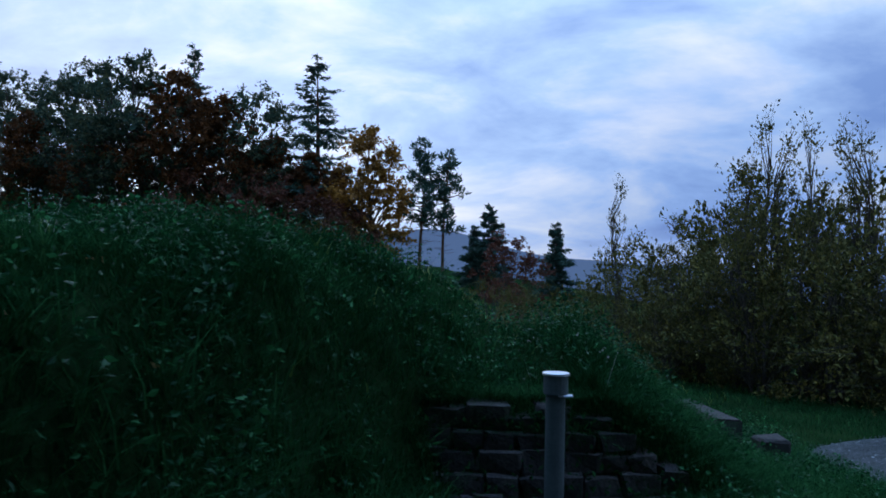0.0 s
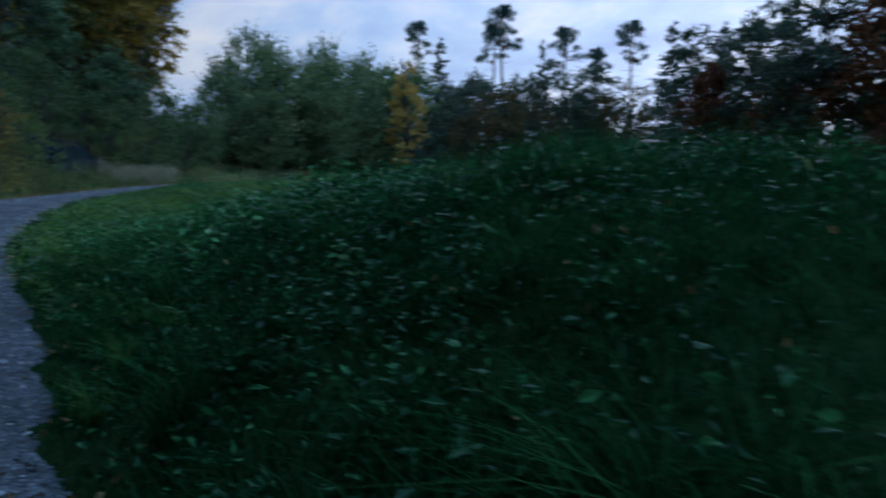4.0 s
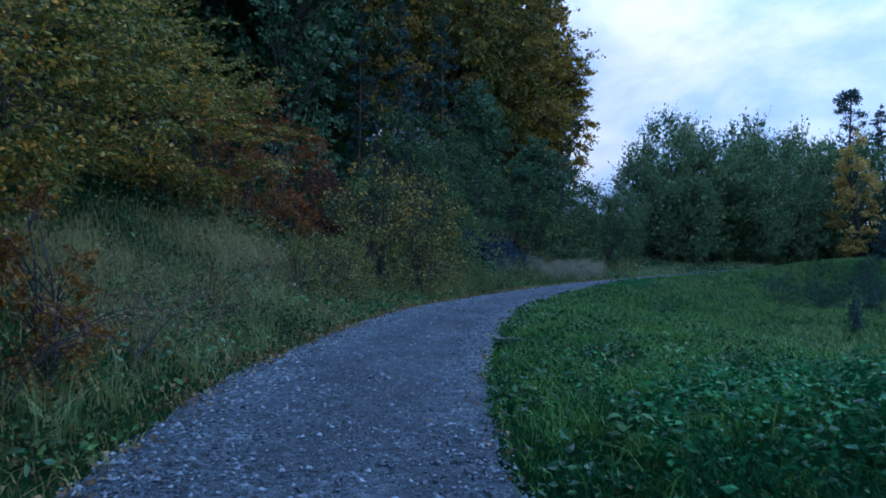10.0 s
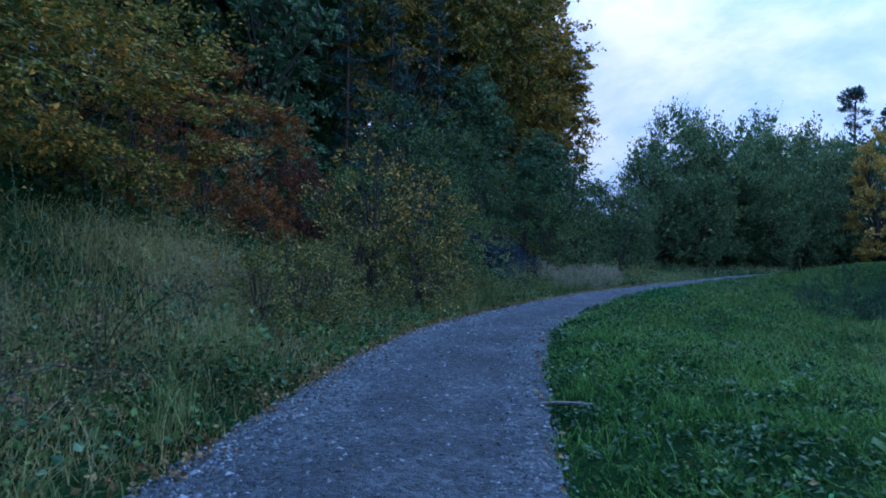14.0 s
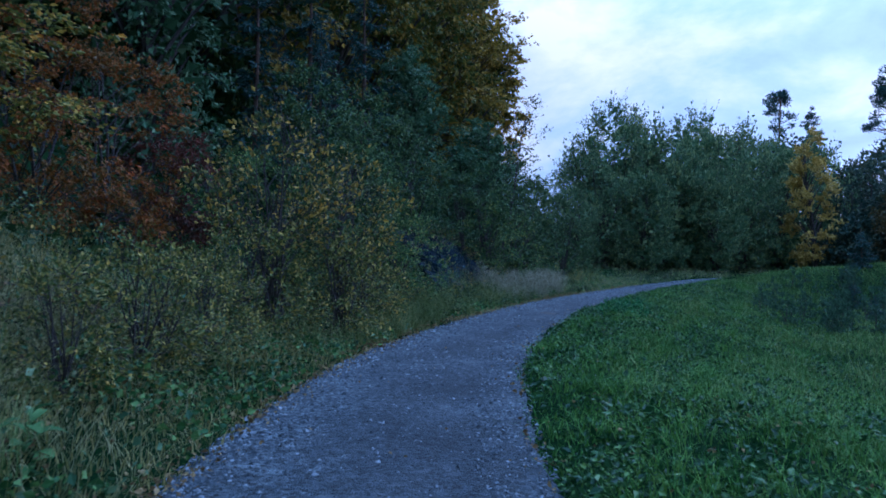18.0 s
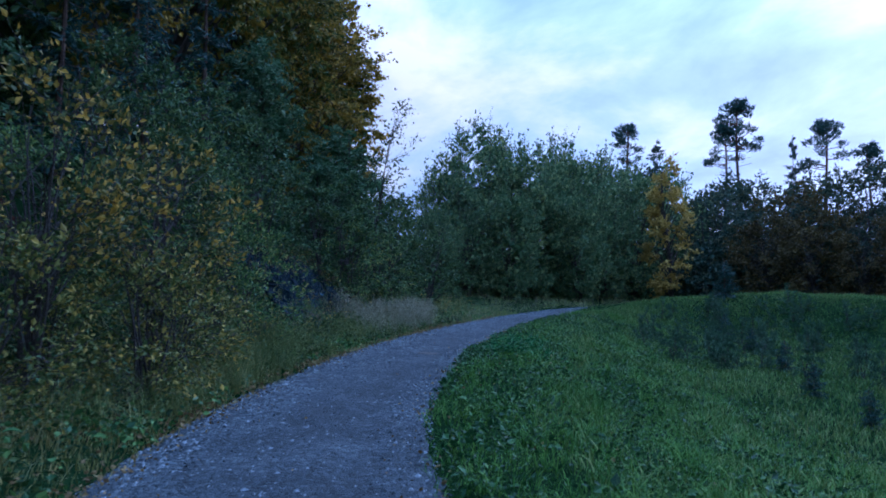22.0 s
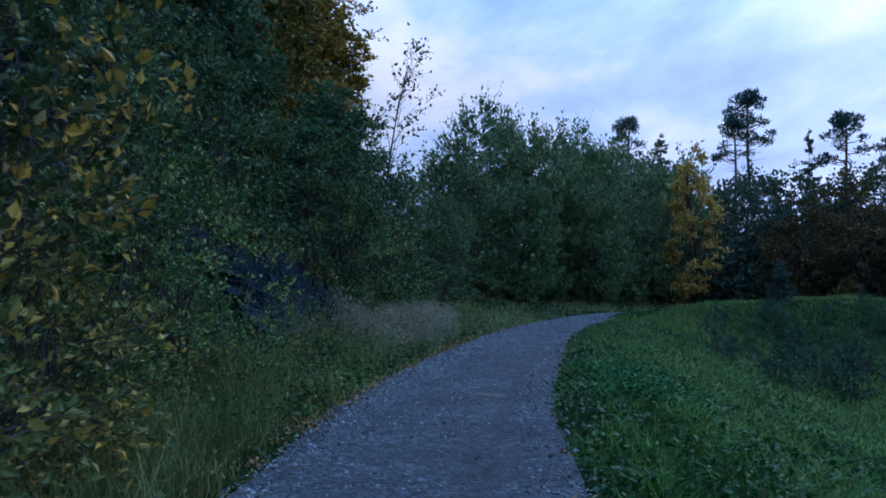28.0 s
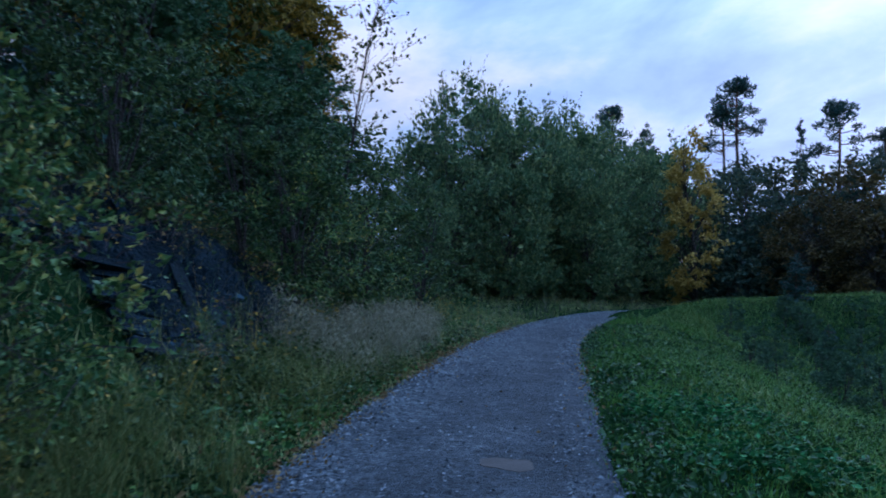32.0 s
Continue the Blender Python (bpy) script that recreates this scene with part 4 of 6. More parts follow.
grove(make_tree("far_oak", M_FAR, 13.5, 3.6, 26, 7400, 0.25, 0.1, 90, 0.55, clump=0.14, inner=250, thin=3), [(-17.0, 48.2, 0, 0.9), (-19.2, 49, 1.0, 0.85), (-23, 54, 2.2, 0.9), (-26, 57, 3.4, 0.9), (-9.6, 48.6, 4.6, 0.82), (-32, 60, 0.6, 0.9), (-46, 66, 1.6, 0.7), (-58, 68, 2.6, 0.68), (-66, 66, 3.6, 0.72), (-71, 72, 4.6, 0.8), (-9, 47.5, 5.5, 0.55), (-50, 70, 0.2, 0.75)],
      "dark broad-leaved tree beyond the meadow", "tree", "far oaks")
grove(make_spruce("spruce", 15.5, 4.0, 27, 28, 0.05, 80, size=0.44), [(-6.2, 50.0, 0, 1.25, 0.72), (-29.5, 60, 1.0, 0.8), (-43, 76, 2.0, 1.15), (-69.8, 88, 3.0, 0.8, 1.75), (-88, 86, 1.4, 1.35), (-15.0, 52, 5.0, 0.9)], "tall dark spruce against the sky", "tree", "far conifers")
grove(make_pine("scots_pine", 20, 2.5, 28, 0.74, 32, 80), [(-76, 87.5, 0, 1.3), (-94, 87.5, 1.0, 1.18), (-66.5, 88.5, 2.0, 1.16), (-79.5, 88, 3.0, 1.15), (-62, 90, 5.0, 1.05), (-50, 80, 0.6, 1.0)], "tall Scots pine with bare trunk and tufted crown", "tree", "far conifers")
grove(make_spruce("small_spruce", 5.4, 1.9, 44, 20, 0.02, 110, size=0.34), [(5.4, 52.0, 3.0, 1.08), (9.9, 52.0, 4.0, 0.95), (4.4, 52.8, 1.0, 0.8)], "small dark spruce beyond the mound", "tree", "far conifers")
grove(make_pine("small_pine", 10, 1.6, 29, 0.4, 46, 60), [(2.5, 49.8, 0, 0.88), (0.9, 49.5, 2.0, 0.92)], "slim pine with dark tufted crown", "tree", "far conifers")
# thicket beside the lower track
r30 = np.random.default_rng(30)
PLACES = [(13.6, 20.5), (11.9, 22.5), (10.6, 24.5), (15.2, 19.2), (17.0, 20.0), (18.8, 18.8), (20.5, 20.5), (12.8, 26.0), (15.0, 24.0), (18.2, 23.5), (22.0, 18.5), (16.4, 17.6), (14.3, 18.2), (11.2, 20.8), (20, 17), (24, 20.5), (9.6, 23.2), (10.3, 21.6), (11.0, 19.8), (12.4, 19.4)]
grove(make_tree("poplar", M_POPLAR, 7.0, 1.8, 30, 5200, 0.105, 0.0, 90, 0.3, sag=-1.3, clump=0.19, stems=8, thin=4), [(x, y, r30.uniform(0, 6), r30.uniform(0.64, 0.88) * (0.7 + 0.3 * min(1.0, max(0.0, ((x - 3.2) / (y + 1.8) - 0.24) / 0.12)))) for x, y in PLACES],
      "upright poplar thicket with thinning yellow-green leaves", "tree", "poplars by the lower track")
grove(make_tree("thicket_shrub", M_POPLAR, 3.4, 1.9, 39, 3600, 0.1, 0.0, 45, 0.5, sag=-0.5, clump=0.2, stems=5, thin=4), [(11.0, 19.0, 0, 1.17), (12.6, 18.6, 1, 1.3), (14.2, 17.4, 2, 1.3), (16.0, 17.2, 3, 1.43), (18.0, 16.8, 4, 1.3), (10.0, 22.0, 5, 1.17), (9.0, 25.5, 0.5, 1.04), (20.0, 16.8, 1.5, 1.43), (15.2, 20.5, 2.5, 1.69), (12.5, 22.5, 3.5, 1.69), (4.6, 31, 0.2, 0.6), (5.6, 28.5, 1.2, 0.55), (6.2, 24.5, 5.2, 0.63), (7.8, 22.6, 0.9, 0.73), (9.2, 21.0, 1.9, 0.75), (8.6, 24.0, 2.9, 0.84)],
      "low brown-green shrub under the poplars", "bush", "poplars by the lower track")
grove(make_tree("bare_poplar", M_POPLAR, 8.5, 0.7, 33, 900, 0.1, 0.1, 44, 0.4, sag=-1.2, clump=0.3, stems=2), [(9.0, 27.2, 0, 0.76), (11.6, 21.2, 4, 0.8), (12.4, 20.6, 5, 0.88), (13.1, 20.9, 0.7, 0.93), (13.9, 20.3, 2.4, 0.9), (12.7, 22.8, 3.6, 1.0), (14.5, 21.0, 1.7, 0.9), (15.0, 21.5, 1, 0.95), (16.9, 19.2, 3, 0.95), (19.4, 20.2, 2, 0.95)],
      "slender almost bare poplar", "tree", "poplars by the lower track")
grove(make_tree("brown_shrub", M_REDLEAF, 4.5, 2.0, 31, 3500, 0.16, 0.0, 50, 0.5, clump=0.17, stems=4), [(-3.2, 43.8, 0.3, 1.0), (-5.2, 44.6, 1.3, 1.15), (-7.4, 45.2, 2.3, 1.25), (-9.6, 45.6, 3.3, 1.25), (-12.4, 46, 4.3, 1.25), (6.2, 46, 0, 0.98), (7.3, 45, 2, 0.72), (5.4, 35, 4, 0.5)], "dark red-brown shrub beyond the mound", "bush", "far shrubs")
# dark undergrowth along the far edge of the meadow
r32 = np.random.default_rng(32)
edge_line = [(-58 + 1.2 * k + r32.normal(0, 0.8), 55 + 0.62 * k + r32.normal(0, 1.5)) for k in range(12)] + [(-41 + 3.0 * k + r32.normal(0, 0.8), 63 - 0.75 * k + r32.normal(0, 1.5)) for k in range(13)]
grove(make_tree("undergrowth_bush", M_FAR, 4.2, 2.4, 32, 1500, 0.36, 0.0, 36, 0.5, clump=0.2, stems=4), [(x, y, r32.uniform(0, 6), r32.uniform(0.7, 1.2)) for x, y in edge_line],
      "dark undergrowth bush at the far edge of the meadow", "bush", "undergrowth")
grove(make_tree("dark_alder", M_FAR, 11, 3.6, 34, 5000, 0.32, 0.0, 110, 0.5, clump=0.17, stems=2), [(-60, 60, 0, 0.9), (-56, 66, 1, 0.85), (-64, 68, 2, 1.1), (-70, 62, 3, 1.1), (-52, 70, 4, 0.8), (-46, 69, 5, 0.75), (-72, 78, 0.6, 1.2), (-62, 76, 1.7, 1.0), (-37, 64, 2.5, 0.7), (-56, 58, 3.5, 0.62), (-54.5, 58.4, 0.4, 0.92), (-52, 61.5, 3.4, 0.93), (-49.5, 60.5, 2.4, 0.9), (-46, 60, 4.4, 0.92), (-42.5, 61, 5.4, 0.95), (-60, 63.5, 0.9, 0.95)],
      "dark alder behind the meadow", "tree", "far wood")
# leaning sapling at the rock
grove(make_tree("birch_sapling", M_GREENLEAF, 7.0, 0.8, 35, 620, 0.11, 0.3, 15, 0.6, sag=-0.2, clump=0.45, lean=0.22, girth=0.4), [(-42.9, 17.2, radians(52), 1.0)], "thin leaning birch sapling with few leaves", "tree")
# low shrubs in the hollow of the meadow
r36 = np.random.default_rng(36)
low = [(r36.uniform(-47, -24), r36.uniform(20, 42)) for k in range(900)]
low = [p for p in low if 5.0 < float(lateral(np.array([p[0]]), np.array([p[1]]))[0][0]) < 15 and r36.random() < 0.5 * smooth(p[1] - 0.5 * (p[0] + 34), 23, 29)][:90]
grove(make_tree("broom_shrub", M_BROOM, 1.0, 0.5, 36, 620, 0.085, 0.0, 12, 0.35, sag=-0.6, clump=0.26, stems=4, thin=9, girth=0.5), [(x, y, r36.uniform(0, 6), r36.uniform(0.4, 0.95)) for x, y in low],
      "low dark green broom shrub in the hollow meadow", "shrub", "shrubs in the meadow")
grove(make_spruce("spruce_sapling", 2.2, 0.8, 37, 12, 0.02, 26, size=0.2), [(-45.85, 42.0, 0, 1.0), (-41.5, 36, 1, 0.6), (-34, 29, 2, 0.5), (-30, 24, 3, 0.45), (-38, 33, 4, 0.5), (-27, 21, 5, 0.4)],
      "small dark spruce sapling in the meadow", "tree", "saplings in the meadow")

# ---- made things by the start: post, dry-stone wall, timber rail ----
def block(mat, size, seed, rough=0.12, bevel=0.12):
    """A worn stone block: a bevelled box with uneven corners."""
    r = random.Random(seed)
    bm = bmesh.new()
    bmesh.ops.create_cube(bm, size=1.0)
    bmesh.ops.bevel(bm, geom=bm.edges[:] + bm.verts[:], offset=bevel, segments=1, affect="EDGES")
    for v in bm.verts:
        v.co = Vector((v.co.x * size[0], v.co.y * size[1], v.co.z * size[2])) + Vector([r.uniform(-1, 1) * rough * min(size) for k in range(3)])
    return bm_mesh("stone", bm, mat)


gz = lambda x, y: float(ground(np.array([x]), np.array([y]))[0])  # noqa: E731
wall = tagged(new("dry_stone_wall"), "low dark dry-stone retaining wall with moss and grass above", "wall")
wall.location = (3.38, 4.3, 0.16)
shapes = [block(M_WALLSTONE, (random.uniform(0.16, 0.36), 0.3, 0.16), 40 + k, 0.15, 0.08) for k in range(14)]
wr = random.Random(3)
z = 0.0
for row in range(6):
    x = -1.1 - 0.04 * row + wr.uniform(0, 0.12)
    h = wr.uniform(0.145, 0.185)
    end = 1.75 - 0.17 * row
    while x < end:
        me = wr.choice(shapes)
        w = max(v.co.x for v in me.vertices) * 2
        ob = part("stone", me, wall)
        tall = h * (wr.uniform(0.9, 1.12) if row < 5 else wr.uniform(0.6, 1.15))
        ob.matrix_basis = Matrix.Translation((x + w / 2, 0.12 * (x - 0.2) ** 2 + 0.055 * row + wr.uniform(-0.018, 0.018), z + tall / 2)) @ Euler((wr.uniform(-0.05, 0.05), wr.uniform(-0.04, 0.04), wr.uniform(-0.05, 0.05) + 0.2 * (x - 0.2))).to_matrix().to_4x4() @ Matrix.Diagonal((1, 1, tall / 0.16 * 1.03, 1))
        x += w - 0.03
    z += h * 0.985

# grey steel post with a bright cap and a bracket
post = tagged(new("marker_post"), "grey painted steel post with a pale flat cap", "post")
post.location = (3.87, 3.57, gz(3.87, 3.57))


def rod(mat, r0, r1, z0, z1, sides=20, at=(0, 0)):
    bm = bmesh.new()
    bmesh.ops.create_cone(bm, cap_ends=True, segments=sides, radius1=r0, radius2=r1, depth=z1 - z0)
    bmesh.ops.translate(bm, verts=bm.verts, vec=(at[0], at[1], (z0 + z1) / 2))
    bmesh.ops.bevel(bm, geom=[e for e in bm.edges if abs(e.verts[0].co.z - e.verts[1].co.z) < 1e-5], offset=min(0.004, r0 * 0.1), segments=1, affect="EDGES")
    return bm_mesh("rod", bm, mat, smooth=False)


top = 1.51 - post.location.z
part("shaft", rod(M_POST, 0.066, 0.066, -0.3, top - 0.14), post)
part("head", rod(M_POST, 0.083, 0.083, top - 0.14, top - 0.015), post)
part("cap", rod(M_CAP, 0.093, 0.09, top - 0.015, top + 0.004), post, "pale bare metal cap")
bm = bmesh.new()
bmesh.ops.create_cube(bm, size=1.0)
bmesh.ops.scale(bm, verts=bm.verts, vec=(0.10, 0.06, 0.012))
bmesh.ops.translate(bm, verts=bm.verts, vec=(0.06, -0.04, top - 0.145))
bmesh.ops.bevel(bm, geom=bm.edges[:], offset=0.003, segments=1, affect="EDGES")
part("bracket", bm_mesh("bracket", bm, M_CAP), post, "small pale metal bracket")


def timber(mat, a, b, w, h):
    """A squared beam from a to b with worn edges."""
    a, b = Vector(a), Vector(b)
    bm = bmesh.new()
    bmesh.ops.create_cube(bm, size=1.0)
    bmesh.ops.scale(bm, verts=bm.verts, vec=(w, (b - a).length, h))
    bmesh.ops.subdivide_edges(bm, edges=[e for e in bm.edges if abs(e.verts[0].co.y - e.verts[1].co.y) > 0.1], cuts=6)
    bmesh.ops.bevel(bm, geom=[e for e in bm.edges if abs(e.verts[0].co.y - e.verts[1].co.y) > 1e-4], offset=0.025, segments=2, affect="EDGES")
    for v in bm.verts:
        v.co += Vector((random.uniform(-1, 1), 0, random.uniform(-1, 1))) * 0.008
    m = (b - a).to_track_quat("Y", "Z").to_matrix().to_4x4()
    m.translation = (a + b) / 2
    bmesh.ops.transform(bm, matrix=m, verts=bm.verts)
    return bm_mesh("beam", bm, mat)


rail = tagged(new("timber_rail"), "low weathered timber rail beside the lower track", "rail")
g1, g2 = gz(7.3, 9.3), gz(7.9, 14.2)
part("beam", timber(M_TIMBER, (7.02, 9.4, 0.04), (7.8, 14.4, -0.44), 0.36, 0.34), rail)
for f in (0.06, 0.5, 0.94):
    x, y = 7.02 + 0.78 * f, 9.4 + 5.0 * f
    zt = 0.04 - 0.48 * f
    part("support", timber(M_WALLSTONE, (x, y - 0.14, (gz(x, y) + zt - 0.1) / 2), (x, y + 0.14, (gz(x, y) + zt - 0.1) / 2), 0.26, max(0.1, zt - 0.1 - gz(x, y) + 0.15)), rail)
kerb = tagged(new("end_block", block(M_TIMBER, (0.38, 0.42, 0.42), 71, 0.05, 0.08)), "squat dark weathered block at the end of the rail", "block")
kerb.location = (7.5, 9.15, gz(7.5, 9.15) + 0.17)

# ---- the rock outcrop in the bank ----
rock = tagged(new("rock_outcrop"), "dark blue-grey slate outcrop with slanting slabs in the bank", "rock")
n = int(np.argmin(np.hypot(TRACK[:, 0] + 35.2, TRACK[:, 1] - 15.2)))
# the face: broken strata that dip towards the bend, sunk into the bank at its rim
fs, fd = np.meshgrid(np.linspace(-3.4, 6.2, 190), np.linspace(2.5, 6.4, 100), indexing="ij")
k = np.clip(n + (fs / 0.4).astype(int), 0, len(TRACK) - 2)
fr = fs / 0.4 - np.floor(fs / 0.4)
cxy = TRACK[k, :2] * (1 - fr[..., None]) + TRACK[k + 1, :2] * fr[..., None] - SIDE[k] * fd[..., None]
fz = ground(cxy[..., 0].ravel(), cxy[..., 1].ravel()).reshape(fs.shape)
dip = fs * 0.8 + fd * 0.55 + 0.3 * ripple(fs, fd, 1.1, 2.0) + 0.1 * ripple(fs, fd, 4.0, 1.0)
step = lambda v, w: v / w - np.floor(v / w)  # noqa: E731
crack = step(fs * 0.5 - fd * 0.8 + 0.3 * ripple(fs, fd, 1.9, 4.0), 0.7)
rim = smooth(fs + 0.5 * ripple(fs, fd, 0.9, 3.0), -1.8, -0.6) * (1 - smooth(fs + 0.6 * ripple(fs, fd, 0.8, 6.0), 4.0, 5.6)) * smooth(fd + 0.3 * ripple(fs, fd, 1.3, 8.0), 2.7, 3.6) * (1 - smooth(fd + 0.4 * ripple(fs, fd, 1.0, 2.0), 5.0, 6.4))
fz = fz - 0.1 + rim * (0.04 + 0.34 * step(dip, 0.46) ** 1.5 + 0.13 * step(dip + 0.2, 0.19) + 0.16 * (crack > 0.25) + 0.04 * ripple(fs, fd, 7.0, 3.0) + 0.02 * ripple(fs, fd, 15.0, 6.0))
lay = cxy
ii, jj = np.meshgrid(np.arange(189), np.arange(99), indexing="ij")
ff = np.stack([ii * 100 + jj, (ii + 1) * 100 + jj, (ii + 1) * 100 + jj + 1, ii * 100 + jj + 1], -1).reshape(-1, 4)
part("rock_face", mesh_np("rock_face", np.concatenate([lay, fz[..., None]], -1).reshape(-1, 3), ff[:, ::-1], M_ROCK), rock)
slabs = [block(M_ROCK, (random.uniform(0.35, 0.95), random.uniform(0.14, 0.32), random.uniform(0.07, 0.14)), 80 + m, 0.45, 0.07) for m in range(12)]
rr_ = random.Random(12)
for m in range(260):
    s, d = n + int(rr_.uniform(-4, 13)), -2.8 - 2.9 * rr_.random() ** 1.2
    x, y = TRACK[s, 0] + SIDE[s, 0] * d + rr_.uniform(-0.2, 0.2), TRACK[s, 1] + SIDE[s, 1] * d + rr_.uniform(-0.2, 0.2)
    up = Vector((-(gz(x + 0.4, y) - gz(x - 0.4, y)) / 0.8, -(gz(x, y + 0.4) - gz(x, y - 0.4)) / 0.8, 1)).normalized()
    # strata run down the slope towards the bend
    run_ = Vector((WAY[s, 0], WAY[s, 1], -0.45 + rr_.uniform(-0.35, 0.2)))
    run_ = (run_ - up * (run_.dot(up) - rr_.uniform(-0.1, 0.25))).normalized()
    across_ = up.cross(run_).normalized()
    turned = Matrix((run_, across_, run_.cross(across_))).transposed().to_4x4()
    ob = part("slab", rr_.choice(slabs), rock)
    ob.matrix_basis = Matrix.Translation((x, y, gz(x, y) + rr_.uniform(0.04, 0.2))) @ turned @ Euler((rr_.uniform(-0.5, 0.3), 0, 0)).to_matrix().to_4x4() @ Matrix.Scale(rr_.uniform(0.45, 1.05), 4)

# pale worn patch in the track, and a broken stick at its edge
def surface(x, y):
    """Height of the track's surface."""
    d, z = lateral(np.atleast_1d(x), np.atleast_1d(y))
    return z + 0.035 * (1 - (d / 1.47) ** 2) - 0.022 * np.exp(-(((np.abs(d) - 0.62) / 0.22) ** 2))


bm = bmesh.new()
turn_ = Matrix.Rotation(radians(-40), 2)
outer = []
for a in np.linspace(0, 2 * math.pi, 25)[:-1]:
    p = turn_ @ Vector((0.20 * math.cos(a) * (1 + 0.12 * math.sin(3 * a)) + 0.02 * math.sin(7 * a), 0.29 * math.sin(a) * (1 + 0.25 * math.cos(2 * a))))
    x, y = -33.1 + p.x, 13.85 + p.y
    outer.append((bm.verts.new((x, y, float(surface(x, y)[0]) + 0.004)), bm.verts.new((x, y, float(surface(x, y)[0]) - 0.03))))
bm.faces.new([v for v, _ in outer])
for (a1, b1), (a2, b2) in zip(outer, outer[1:] + outer[:1]):
    bm.faces.new((a1, b1, b2, a2))
bmesh.ops.recalc_face_normals(bm, faces=bm.faces)
tagged(new("flat_stone", bm_mesh("flat_stone", bm, M_PATCH)), "pale flat stone worn level in the track", "stone")
q = Quads()
tube(q, [(0, 0, 0), (0.2, 0.03, 0.012), (0.42, 0.0, 0.02), (0.6, 0.06, 0.01)], [0.022, 0.024, 0.02, 0.012], 7)
tube(q, [(0.3, 0.02, 0.015), (0.42, 0.14, 0.03)], [0.009, 0.004], 5)
stick = tagged(new("stick", q.mesh("stick", M_STICK)), "short broken stick at the grassy edge of the track", "stick")
stick.matrix_basis = Matrix.Translation((-17.2, 4.5, gz(-17.2, 4.5) + 0.085)) @ Euler((0, -0.06, 0.46)).to_matrix().to_4x4()


# ---- broad-leaved plants beside the track, leaf by leaf ----
def dock_leaf(long, wide, droop):
    """A ribbed leaf that rises from its stalk and bends over."""
    q = Quads()
    n = 7
    f = np.linspace(0, 1, n)
    half = wide * 0.5 * np.clip(np.sin(np.pi * np.clip((f - 0.22) / 0.8, 0, 1)) ** 0.7, 0.06, 1)
    c = np.stack([long * (f * 0.8 + 0.12 * f * f), 0 * f, long * (0.75 * f - droop * f * f)], 1)
    rows = np.stack([c + np.stack([0 * f, -half, 0.3 * half], 1), c, c + np.stack([0 * f, half, 0.3 * half], 1)], 1)
    i, j = np.meshgrid(np.arange(n - 1), np.arange(2), indexing="ij")
    q.add(rows.reshape(-1, 3), np.stack([i * 3 + j, i * 3 + j + 1, (i + 1) * 3 + j + 1, (i + 1) * 3 + j], -1).reshape(-1, 4))
    return q.mesh("leaf", M_DOCK, smooth=True)


leaf_kinds = [dock_leaf(0.19, 0.075, 0.75), dock_leaf(0.15, 0.085, 0.55), dock_leaf(0.12, 0.05, 0.85), dock_leaf(0.11, 0.09, 0.6)]
pr = random.Random(21)
for kind, label, d0, d1, many in (("dock_plant", "broad-leaved green dock in the grass beside the track", 1.5, 4.2, 44), ("burdock_plant", "fresh green broad-leaved weed at the foot of the verge", -1.55, -2.5, 40)):
    for k in range(many):
        s = pr.randrange(95, len(TRACK) - 40)
        if TRACK[s, 0] > 0.5 or TRACK[s, 0] < -40:
            continue
        dd = pr.uniform(d0, d1)
        px, py = TRACK[s, 0] + SIDE[s, 0] * dd, TRACK[s, 1] + SIDE[s, 1] * dd
        plant = tagged(new(kind), label, "plant", "broad-leaved weeds")
        plant.location = (px, py, gz(px, py))
        size = pr.uniform(0.55, 1.25)
        for m in range(pr.randint(6, 11)):
            ob = part("leaf", pr.choice(leaf_kinds), plant)
            ob.matrix_basis = Matrix.Translation((0, 0, 0.02 * m * size)) @ Euler((pr.uniform(-0.25, 0.25), pr.uniform(-0.5, 0.25), m * 2.4 + pr.uniform(-0.4, 0.4))).to_matrix().to_4x4() @ Matrix.Scale(size * pr.uniform(0.7, 1.15), 4)

plant = tagged(new("burdock_plant"), "large fresh green burdock at the foot of the verge", "plant", "broad-leaved weeds")
plant.location = (-19.76, 2.03, gz(-19.76, 2.03))
for m in range(12):
    ob = part("leaf", leaf_kinds[m % 2], plant)
    ob.matrix_basis = Matrix.Translation((0, 0, 0.03 * m)) @ Euler((pr.uniform(-0.2, 0.2), pr.uniform(-0.4, 0.2), m * 2.4)).to_matrix().to_4x4() @ Matrix.Scale(pr.uniform(1.0, 1.4), 4)

# ---- bare arching stems at the edge of the bushes ----
def bramble(seed, stems=9, reach=1.1):
    """A tangle of thin arching stems with a few withered leaves."""
    r_ = np.random.default_rng(seed)
    root = new("bramble")
    for k in range(stems):
        q, c = Quads(), r_.uniform(0, 6.28)
        f = np.linspace(0, 1, 7)
        l = reach * r_.uniform(0.6, 1.2)
        line = np.stack([np.cos(c) * l * f + 0.03 * np.sin(9 * f + k), np.sin(c) * l * f + 0.03 * np.cos(7 * f), l * (1.5 * f - 1.05 * f * f) - 0.03 * (f == 0)], 1)
        tube(q, line, 0.006 - 0.0042 * f, 4)
        for u in (3, 4, 5):
            tube(q, [line[u], line[u] + r_.normal(0, 0.12, 3) + np.array([0, 0, 0.06])], [0.003, 0.0012], 3)
        stem = part("stem", q.mesh("stem", M_TWIG), root)
        w = Quads()
        leaves(w, line[r_.integers(2, 7, 9)] + r_.normal(0, 0.03, (9, 3)), r_.normal(0, 1, (9, 3)), 0.05, 0.6, r=r_)
        part("leaves", w.mesh("leaves", M_LITTER), stem)
    return root


